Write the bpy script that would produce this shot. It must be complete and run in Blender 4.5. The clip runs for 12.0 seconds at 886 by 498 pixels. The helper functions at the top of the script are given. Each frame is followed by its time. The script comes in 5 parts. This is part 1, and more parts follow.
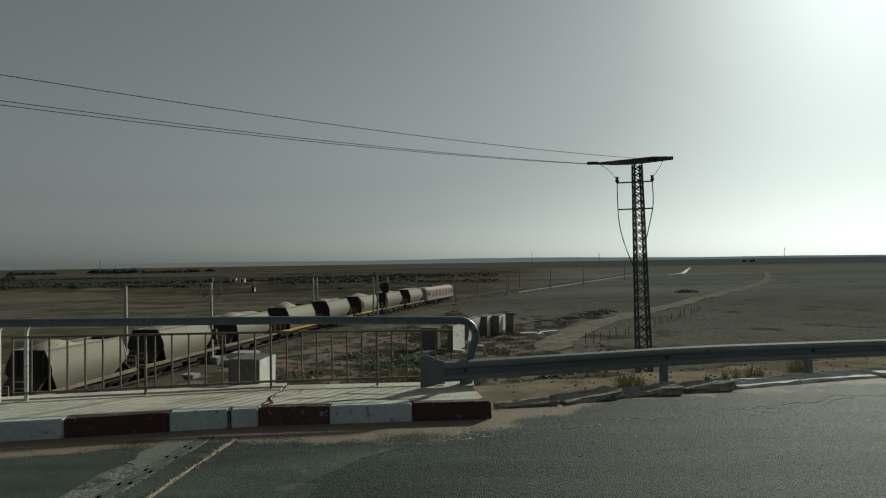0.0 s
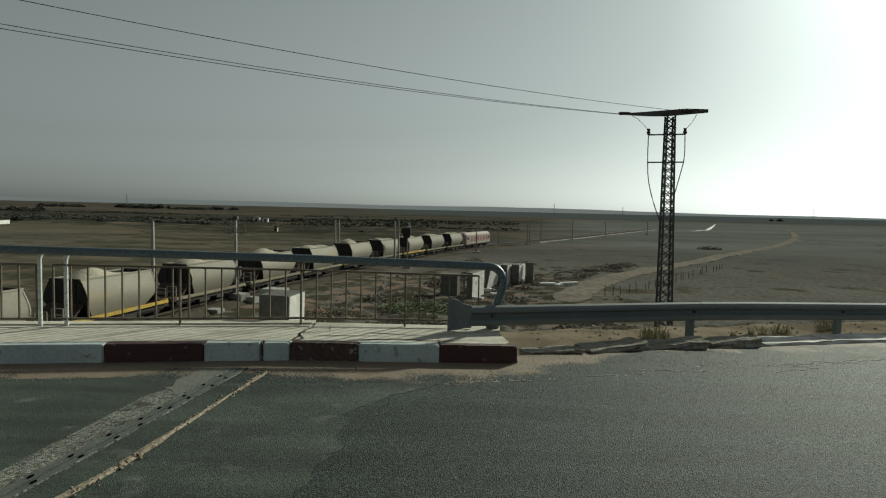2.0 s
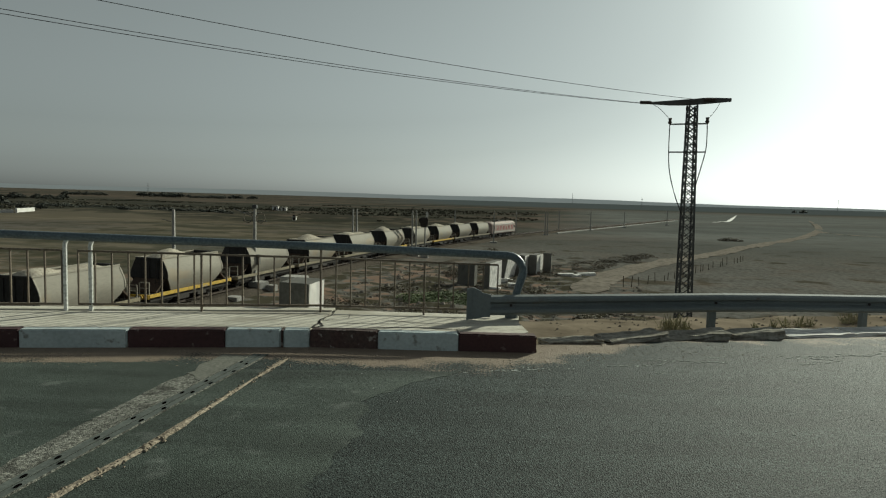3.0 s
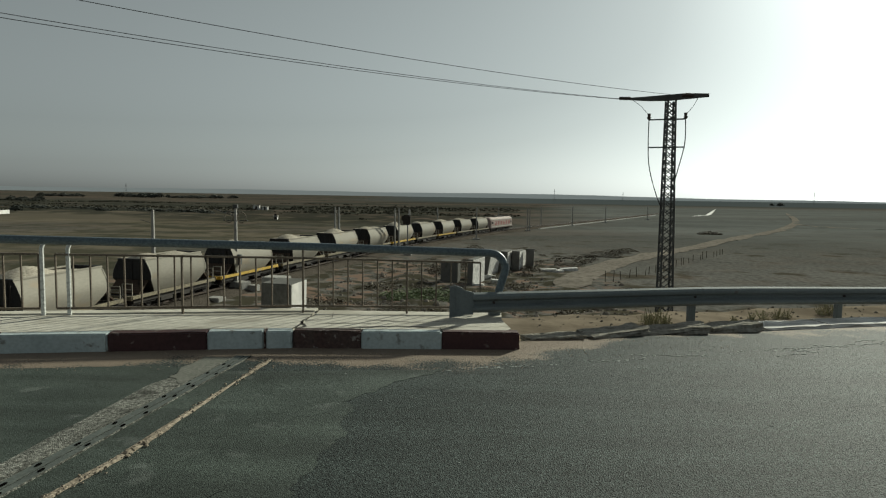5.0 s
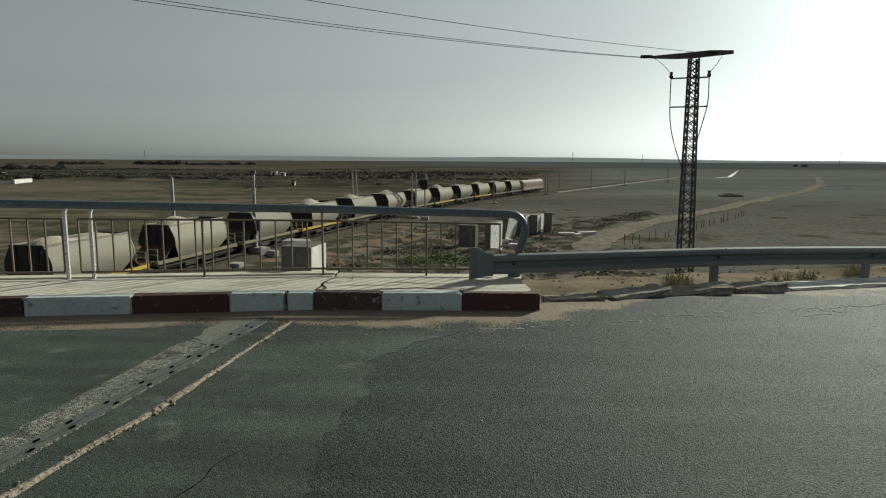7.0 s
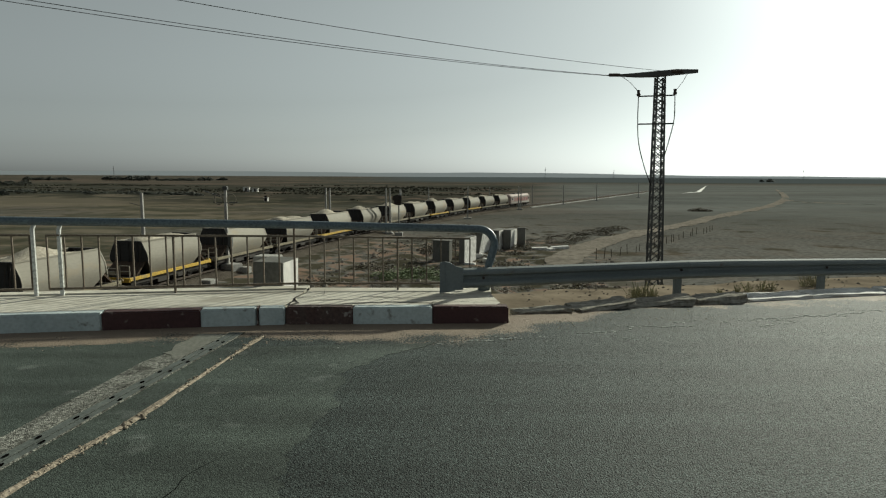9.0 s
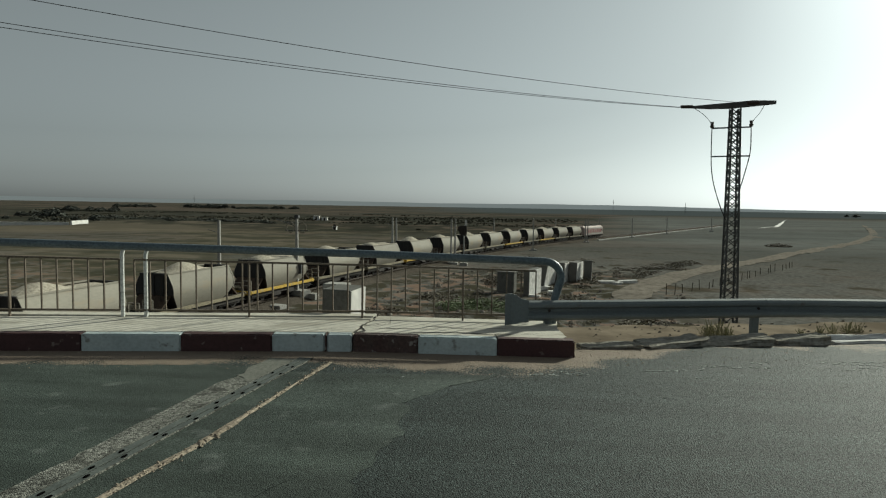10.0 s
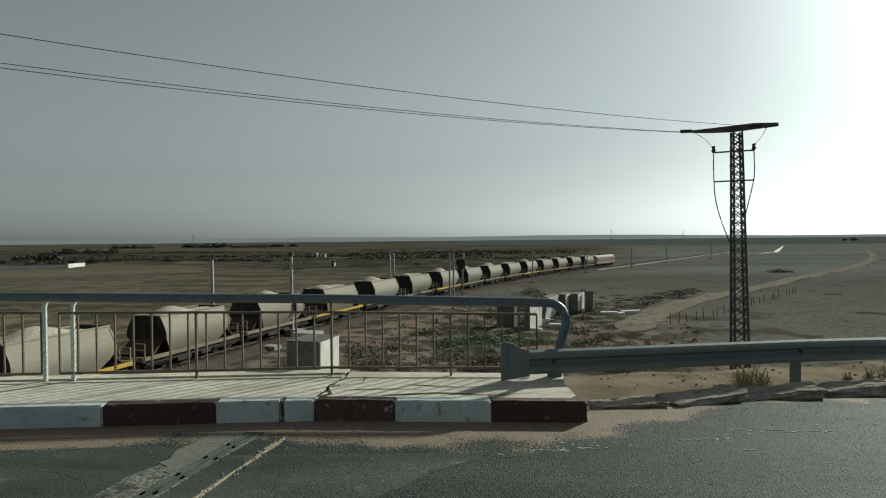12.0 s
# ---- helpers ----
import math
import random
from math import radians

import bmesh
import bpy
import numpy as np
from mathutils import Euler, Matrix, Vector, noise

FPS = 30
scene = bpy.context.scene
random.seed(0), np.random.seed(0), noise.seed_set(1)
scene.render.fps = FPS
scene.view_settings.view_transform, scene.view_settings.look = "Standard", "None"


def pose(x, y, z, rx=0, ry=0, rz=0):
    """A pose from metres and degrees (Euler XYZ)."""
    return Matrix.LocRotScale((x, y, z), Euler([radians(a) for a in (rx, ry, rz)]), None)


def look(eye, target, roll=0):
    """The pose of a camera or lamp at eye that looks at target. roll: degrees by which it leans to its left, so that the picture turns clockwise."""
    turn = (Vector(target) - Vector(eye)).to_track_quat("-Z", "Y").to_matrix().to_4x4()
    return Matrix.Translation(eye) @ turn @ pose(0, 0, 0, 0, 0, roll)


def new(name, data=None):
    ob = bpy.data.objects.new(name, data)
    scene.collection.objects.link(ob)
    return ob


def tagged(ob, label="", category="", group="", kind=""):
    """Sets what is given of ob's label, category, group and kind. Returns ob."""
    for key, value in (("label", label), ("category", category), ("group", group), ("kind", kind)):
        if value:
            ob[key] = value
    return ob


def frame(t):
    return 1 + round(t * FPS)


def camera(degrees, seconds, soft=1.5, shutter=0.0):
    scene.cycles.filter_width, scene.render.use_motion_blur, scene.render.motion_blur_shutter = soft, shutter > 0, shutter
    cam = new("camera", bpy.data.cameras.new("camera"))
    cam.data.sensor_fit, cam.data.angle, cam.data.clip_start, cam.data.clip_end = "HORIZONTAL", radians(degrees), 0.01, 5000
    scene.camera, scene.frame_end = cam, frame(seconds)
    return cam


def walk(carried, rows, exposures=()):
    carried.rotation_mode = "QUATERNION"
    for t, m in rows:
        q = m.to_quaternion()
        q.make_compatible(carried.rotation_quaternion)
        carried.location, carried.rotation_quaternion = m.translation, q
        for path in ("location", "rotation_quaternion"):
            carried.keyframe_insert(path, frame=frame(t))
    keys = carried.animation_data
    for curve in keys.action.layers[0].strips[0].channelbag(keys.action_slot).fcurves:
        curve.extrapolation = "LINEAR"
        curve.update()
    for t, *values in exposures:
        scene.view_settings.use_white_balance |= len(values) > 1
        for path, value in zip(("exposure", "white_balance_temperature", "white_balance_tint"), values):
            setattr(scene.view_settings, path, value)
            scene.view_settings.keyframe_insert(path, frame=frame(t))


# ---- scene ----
cam = camera(70.2, 12.0, soft=1.2)
PATH = [
    (0, (0.140, -0.007, 1.681), (0.066, 9.991, 1.893), -0.92),
    (0.5, (0.027, -0.052, 1.684), (-0.116, 9.947, 1.655), 0.30),
    (1, (0.018, 0.018, 1.674), (0.071, 10.011, 1.313), 1.17),
    (1.5, (0.007, 0.007, 1.663), (-0.410, 9.987, 1.195), 1.63),
    (2, (0.020, 0.004, 1.652), (-0.383, 9.976, 1.024), 1.30),
    (2.5, (0.009, -0.010, 1.647), (-0.568, 9.948, 0.927), 1.51),
    (2.7, (-0.006, 0.017, 1.634), (-0.651, 9.964, 0.840), 1.73),
    (4.3, (-0.001, 0.008, 1.671), (-0.669, 9.954, 0.881), 0.14),
    (4.5, (0.002, -0.003, 1.672), (-0.544, 9.957, 0.964), 0.08),
    (5, (0.004, 0.001, 1.654), (-0.397, 9.958, 0.818), 0.90),
    (5.5, (0.002, -0.005, 1.640), (-0.354, 9.946, 0.717), 0.99),
    (6, (0.005, -0.000, 1.641), (-0.434, 9.942, 0.659), 0.88),
    (6.5, (-0.000, 0.024, 1.616), (-0.801, 9.921, 0.428), 1.01),
    (7, (-0.022, 0.045, 1.610), (-0.689, 9.925, 0.217), 0.30),
    (7.2, (-0.017, 0.050, 1.591), (-0.680, 9.870, -0.175), 0.67),
    (8.8, (0.052, -0.072, 1.627), (0.109, 9.854, 0.412), -1.27),
    (9, (0.032, -0.091, 1.619), (-0.234, 9.839, 0.468), 0.28),
    (9.5, (0.024, -0.110, 1.619), (-0.849, 9.786, 0.475), -0.37),
    (10, (0.015, -0.130, 1.629), (-1.276, 9.763, 0.951), 0.89),
    (10.5, (0.019, -0.129, 1.626), (-1.126, 9.804, 1.458), 0.13),
    (11, (0.009, -0.141, 1.617), (-1.140, 9.792, 1.506), -1.10),
    (11.12, (0.009, -0.141, 1.617), (-1.140, 9.792, 1.506), -1.10),
    (11.3, (0.043, 1.071, 1.644), (-1.180, 10.986, 1.209), -0.25),
    (11.5, (0.043, 1.071, 1.644), (-1.059, 11.004, 1.313), -0.25),
    (12, (0.039, 1.100, 1.632), (-1.244, 11.016, 1.487), -0.56),
]
walk(cam, [(t, look(eye, target, roll)) for t, eye, target, roll in PATH],
     exposures=[(0.0, -0.32, 6150, -5), (0.5, -0.3, 6200, -6), (1.0, -0.24, 6200, -6), (1.5, -0.08, 6200, -6), (2.5, 0.12, 6200, -6),
                (4.5, 0.2, 6150, -4), (5.5, 0.18, 6200, -3), (7.0, 0.3, 6200, -3), (9.0, 0.33, 6200, -3), (9.5, 0.36, 6150, -3), (10.0, 0.22, 6050, -4),
                (10.5, 0.25, 6050, -4), (11.0, 0.09, 6050, -4), (11.5, 0.21, 6050, -4), (12.0, 0.26, 6050, -4)])

# ---- light: hazy low sun ahead and to the side ----
SUN_AZ, SUN_EL = 36.0, 26.5
world = bpy.data.worlds.new("sky")
scene.world = world
world.use_nodes = True
wn, wl = world.node_tree.nodes, world.node_tree.links
sky = wn.new("ShaderNodeTexSky")
sky.sky_type, sky.sun_disc = "NISHITA", False
sky.sun_elevation, sky.sun_rotation = radians(SUN_EL), radians(SUN_AZ)
sky.air_density, sky.dust_density, sky.ozone_density = 1.0, 1.3, 1.0
grey = wn.new("ShaderNodeHueSaturation")
grey.inputs["Saturation"].default_value = 0.12
wl.new(sky.outputs[0], grey.inputs["Color"])
soft = wn.new("ShaderNodeGamma")
soft.inputs["Gamma"].default_value = 0.96
wl.new(grey.outputs[0], soft.inputs["Color"])
wl.new(soft.outputs[0], wn["Background"].inputs["Color"])
wn["Background"].inputs["Strength"].default_value = 0.054
sun = new("sun", bpy.data.lights.new("sun", "SUN"))
sun.data.energy, sun.data.angle, sun.data.color = 4.15, radians(2.0), (1.0, 0.92, 0.78)
to_sun = Vector((math.sin(radians(SUN_AZ)) * math.cos(radians(SUN_EL)), math.cos(radians(SUN_AZ)) * math.cos(radians(SUN_EL)), math.sin(radians(SUN_EL))))
sun.matrix_world = look(to_sun * 50, (0, 0, 0))


# ---- materials ----
def material(name, base, other=None, scale=3.0, rough=0.8, metal=0.0, bump=0.3, grain=60.0, spread=0.5, stain=None, stain_scale=0.8,
             stain_cut=0.58, detail=6.0, rand=0.0, stretch=(1, 1, 1), depth=0.01, spec=0.4, speck=0.5):
    """Two colours mixed by a coarse noise, a fine grain, stains of a third colour, and a bump."""
    m = bpy.data.materials.new(name)
    m.use_nodes = True
    n, l = m.node_tree.nodes, m.node_tree.links
    b = n["Principled BSDF"]
    b.inputs["Roughness"].default_value, b.inputs["Metallic"].default_value = rough, metal
    b.inputs["Specular IOR Level"].default_value = 0.0 if rough >= 0.95 else spec
    co = n.new("ShaderNodeTexCoord")
    mp = n.new("ShaderNodeMapping")
    mp.inputs["Scale"].default_value = stretch
    l.new(co.outputs["Object"], mp.inputs["Vector"])
    info = n.new("ShaderNodeObjectInfo")
    shift = n.new("ShaderNodeVectorMath")
    shift.operation = "MULTIPLY_ADD"
    shift.inputs[1].default_value = (17, 17, 17)
    l.new(info.outputs["Random"], shift.inputs[0])
    l.new(mp.outputs[0], shift.inputs[2])

    def noise_tex(sc, det=detail):
        t = n.new("ShaderNodeTexNoise")
        t.inputs["Scale"].default_value, t.inputs["Detail"].default_value = sc, det
        l.new(shift.outputs[0], t.inputs["Vector"])
        return t

    def mix(f, a, c):
        x = n.new("ShaderNodeMix")
        x.data_type = "RGBA"
        if isinstance(f, float):
            x.inputs[0].default_value = f
        else:
            l.new(f, x.inputs[0])
        for k, v in ((6, a), (7, c)):
            if isinstance(v, tuple):
                x.inputs[k].default_value = (*v, 1)
            else:
                l.new(v, x.inputs[k])
        return x.outputs[2]

    def ramp(src, lo, hi):
        r = n.new("ShaderNodeMapRange")
        r.inputs[1].default_value, r.inputs[2].default_value = lo, hi
        l.new(src, r.inputs[0])
        return r.outputs[0]

    other = other or tuple(c * 0.6 for c in base)
    coarse, fine = noise_tex(scale), noise_tex(grain, 3.0)
    col = mix(ramp(coarse.outputs[0], 0.5 - spread * 0.4, 0.5 + spread * 0.4), base, other)
    dark = n.new("ShaderNodeMix")
    dark.data_type, dark.blend_type = "RGBA", "MULTIPLY"
    dark.inputs[0].default_value = speck
    l.new(col, dark.inputs[6])
    g = n.new("ShaderNodeCombineColor")
    v = ramp(fine.outputs[0], 0.25, 0.62)
    for k in range(3):
        l.new(v, g.inputs[k])
    l.new(g.outputs[0], dark.inputs[7])
    col = dark.outputs[2]
    if stain:
        s = noise_tex(stain_scale)
        col = mix(ramp(s.outputs[0], stain_cut, stain_cut + 0.08), col, stain)
    if rand:
        h = n.new("ShaderNodeHueSaturation")
        l.new(ramp(info.outputs["Random"], 0, 1), h.inputs["Value"])
        r = h.inputs["Value"].links[0].from_node
        r.inputs[3].default_value, r.inputs[4].default_value = 1 - rand, 1 + rand
        l.new(col, h.inputs["Color"])
        col = h.outputs[0]
    l.new(col, b.inputs["Base Color"])
    bp = n.new("ShaderNodeBump")
    bp.inputs["Strength"].default_value, bp.inputs["Distance"].default_value = bump, depth
    l.new(fine.outputs[0], bp.inputs["Height"])
    l.new(bp.outputs[0], b.inputs["Normal"])
    return m


def plain(name, base, rough=0.6, metal=0.0):
    return material(name, base, tuple(c * 0.8 for c in base), 2.0, rough, metal, 0.1, 25.0)


ASPHALT = material("asphalt", (0.049, 0.062, 0.0575), (0.035, 0.045, 0.042), 0.5, 0.74, 0, 1.0, 95.0, 0.7, stain=(0.075, 0.093, 0.087), stain_scale=70.0, stain_cut=0.6, depth=0.03, spec=0.155, speck=0.8)
PATCHED = material("patched_asphalt", (0.075, 0.092, 0.079), (0.047, 0.06, 0.051), 1.9, 0.78, 0, 0.9, 85.0, 0.8, stain=(0.088, 0.10, 0.09), stain_scale=3.0, stain_cut=0.62, depth=0.018, spec=0.2, speck=0.7)
LEVELLED = material("levelled_concrete", (0.20, 0.2, 0.175), (0.13, 0.132, 0.115), 3.0, 0.9, 0, 0.4, 40.0, 0.8, stain=(0.1, 0.1, 0.09), stain_scale=5.0, stain_cut=0.62, spec=0.1, speck=0.4)
BRUSHED = material("worn_concrete", (0.33, 0.327, 0.29), (0.17, 0.173, 0.153), 5.0, 0.9, 0, 1.0, 34.0, 0.8, stain=(0.085, 0.085, 0.075), stain_scale=7.0, stain_cut=0.54, depth=0.03, speck=0.85, spec=0.1)
STEELJOINT = material("joint_steel", (0.135, 0.15, 0.135), (0.08, 0.09, 0.082), 5.0, 0.6, 0.2, 0.2, 60.0)
RUSTY = material("rusty_slope_sheet", (0.105, 0.075, 0.055), (0.065, 0.05, 0.04), 1.2, 0.85, 0, 0.15, 8.0, 0.8, spec=0.1)
SAND = material("road_sand", (0.42, 0.36, 0.285), (0.25, 0.21, 0.165), 3.0, 1.0, 0, 0.9, 30.0, 0.8, depth=0.02)
WALKWAY = material("walkway_concrete", (0.64, 0.61, 0.53), (0.48, 0.455, 0.39), 1.2, 0.9, 0, 0.5, 22.0, 0.8, stain=(0.37, 0.345, 0.29), stain_scale=2.3, stain_cut=0.53, stretch=(0.5, 1.5, 1), depth=0.012, spec=0.15, speck=0.35)
WHITEPAINT = material("white_kerb_paint", (0.56, 0.62, 0.62), (0.37, 0.43, 0.44), 2.6, 0.75, 0, 0.3, 30.0, 0.9, stain=(0.22, 0.225, 0.21), stain_scale=8.0, stain_cut=0.61, speck=0.2)
REDPAINT = material("red_kerb_paint", (0.076, 0.031, 0.031), (0.048, 0.024, 0.025), 2.2, 0.75, 0, 0.3, 30.0, 0.9, stain=(0.19, 0.15, 0.135), stain_scale=9.0, stain_cut=0.62, speck=0.25)
FLECK = material("old_line_paint", (0.36, 0.38, 0.36), (0.24, 0.26, 0.24), 20.0, 0.85, 0, 0.2, 60.0, 0.9, spec=0.1)
BLOCKGREY = material("grey_block_concrete", (0.40, 0.39, 0.36), (0.31, 0.30, 0.275), 1.5, 0.9, 0, 0.4, 20.0, 0.8, stain=(0.28, 0.27, 0.245), stain_scale=2.0, spec=0.1, speck=0.2)
WORNRED = material("worn_red_paint", (0.075, 0.028, 0.025), (0.10, 0.08, 0.07), 4.0, 0.8, 0, 0.5, 30.0, 0.9, stain=(0.26, 0.235, 0.215), stain_scale=15.0, stain_cut=0.60)
RAILBLUE = material("rail_paint", (0.13, 0.17, 0.195), (0.10, 0.13, 0.15), 3.0, 0.42, 0.1, 0.1, 40.0, 0.6, stain=(0.17, 0.19, 0.19), stain_scale=6.0, stain_cut=0.74)
POSTPAINT = material("post_paint", (0.70, 0.71, 0.68), (0.58, 0.59, 0.56), 3.0, 0.6, 0.0, 0.1, 40.0, stain=(0.22, 0.15, 0.1), stain_scale=5.0, stain_cut=0.66)
BARS = material("bar_steel", (0.20, 0.165, 0.125), (0.13, 0.105, 0.08), 4.0, 0.65, 0.3, 0.2, 50.0)
GALV = material("galvanised_steel", (0.175, 0.2, 0.205), (0.13, 0.15, 0.155), 1.4, 0.78, 0.0, 0.1, 30.0, 0.8, speck=0.15, stain=(0.10, 0.085, 0.07), stain_scale=3.0, stain_cut=0.68)
LATTICE = material("lattice_steel", (0.105, 0.11, 0.112), (0.07, 0.073, 0.075), 2.0, 0.7, 0.3, 0.1, 30.0)
CONCRETE = material("block_concrete", (0.50, 0.48, 0.43), (0.38, 0.36, 0.32), 1.5, 0.9, 0, 0.4, 20.0, 0.8, stain=(0.27, 0.25, 0.22), stain_scale=2.0)
# weathered concrete, lowered in tone to carry the shade on block fronts
WEATHERED_SHADE = material("weathered_shade_concrete", (0.165, 0.163, 0.15), (0.125, 0.123, 0.113), 1.5, 0.9, 0, 0.4, 20.0, 0.8, stain=(0.10, 0.098, 0.09), stain_scale=2.0, spec=0.1, speck=0.3)
# dark concrete; on the slabs its darkness is the front's shade
DARKBLOCK_SHADE = material("dark_shade_concrete", (0.19, 0.185, 0.17), (0.13, 0.125, 0.112), 0.8, 0.9, 0, 0.3, 8.0, spec=0.1, speck=0.3)
LUMP = material("broken_concrete", (0.43, 0.41, 0.36), (0.27, 0.25, 0.215), 3.0, 0.95, 0, 0.8, 18.0, 0.8, depth=0.02)
STONE = material("field_stone", (0.31, 0.28, 0.24), (0.19, 0.165, 0.135), 1.0, 0.95, 0, 0.5, 12.0)
PALE = material("mast_concrete", (0.38, 0.37, 0.345), (0.29, 0.28, 0.26), 0.8, 0.8, 0, 0.2, 10.0)
HOPPER = material("dusty_hopper_paint", (0.33, 0.31, 0.262), (0.27, 0.25, 0.21), 0.5, 0.75, 0, 0.15, 6.0, 0.8, stain=(0.30, 0.26, 0.20), stain_scale=0.5, stretch=(0.5, 1, 1.4), rand=0.12, spec=0.1, speck=0.12)
# near-black wagon ends: the shade on them is put into the colour
HOPPEREND_SHADE = material("shade_dark_hopper_end", (0.032, 0.031, 0.03), (0.022, 0.021, 0.021), 1.0, 0.75, 0, 0.15, 8.0)
YELLOW = material("yellow_solebar", (0.62, 0.40, 0.04), (0.50, 0.33, 0.06), 0.8, 0.75, 0, 0.15, 8.0, 0.9, stain=(0.30, 0.26, 0.2), stain_scale=0.5, stain_cut=0.58)
DUSTY = material("dusty_solebar", (0.30, 0.26, 0.17), (0.20, 0.17, 0.12), 0.8, 0.8, 0, 0.15, 8.0)
BOGIE = material("bogie_steel", (0.035, 0.03, 0.027), (0.05, 0.042, 0.035), 2.0, 0.8, 0.2, 0.2, 12.0)
ORE = material("pale_ore", (0.50, 0.455, 0.375), (0.41, 0.37, 0.305), 1.5, 1.0, 0, 0.6, 8.0, depth=0.05)
LOCOBODY = material("loco_body", (0.45, 0.36, 0.325), (0.36, 0.28, 0.255), 0.8, 0.7, 0, 0.1, 8.0, spec=0.1)
LOCORED = material("loco_red", (0.34, 0.10, 0.085), (0.28, 0.09, 0.08), 1.0, 0.6, 0, 0.1, 8.0, stain=(0.34, 0.26, 0.22), stain_scale=0.7)
LOCOCREAM = material("loco_cream", (0.55, 0.52, 0.47), (0.44, 0.41, 0.37), 1.0, 0.6, 0, 0.1, 8.0)
GLASS = plain("dark_glass", (0.02, 0.022, 0.025), 0.15)
BALLAST = material("ballast", (0.12, 0.105, 0.088), (0.07, 0.06, 0.05), 0.4, 1.0, 0, 1.0, 9.0, 0.8, depth=0.08)
RAIL = material("rail_steel", (0.14, 0.11, 0.09), (0.09, 0.07, 0.06), 1.0, 0.5, 0.6, 0.1, 10.0)
DIRTROAD = material("dirt_road", (0.245, 0.22, 0.187), (0.195, 0.174, 0.148), 0.12, 1.0, 0, 0.5, 1.5, 0.8, depth=0.05)
BUSH = material("dry_bush", (0.15, 0.122, 0.085), (0.10, 0.088, 0.062), 0.9, 0.9, 0, 0.3, 5.0, rand=0.25)
GREENBUSH = material("green_weed", (0.16, 0.205, 0.095), (0.115, 0.145, 0.068), 0.9, 0.9, 0, 0.3, 5.0, rand=0.2)
DRYWEED = material("dry_weed", (0.36, 0.35, 0.22), (0.27, 0.25, 0.16), 3.0, 0.95, 0, 0.2, 12.0)
TREE = material("far_tree", (0.095, 0.10, 0.083), (0.068, 0.073, 0.06), 0.3, 0.9, 0, 0.3, 2.0, rand=0.2)
SCRUB = material("grey_scrub", (0.115, 0.108, 0.08), (0.08, 0.075, 0.055), 0.3, 0.9, 0, 0.3, 2.0, spec=0.05)
TRUNK = plain("bark", (0.06, 0.045, 0.03), 0.9)
# white of real limewash, also laid on block sides as sunlight
LIME_AND_SUN = material("limewash_and_sunlit_white", (0.72, 0.71, 0.68), (0.62, 0.6, 0.57), 0.4, 0.85, 0, 0.1, 3.0)
INSUL = plain("insulator", (0.06, 0.045, 0.04), 0.8)
SLOT = plain("slot_shadow", (0.006, 0.006, 0.006), 0.96)
WIRE = plain("wire", (0.05, 0.05, 0.052), 0.96)


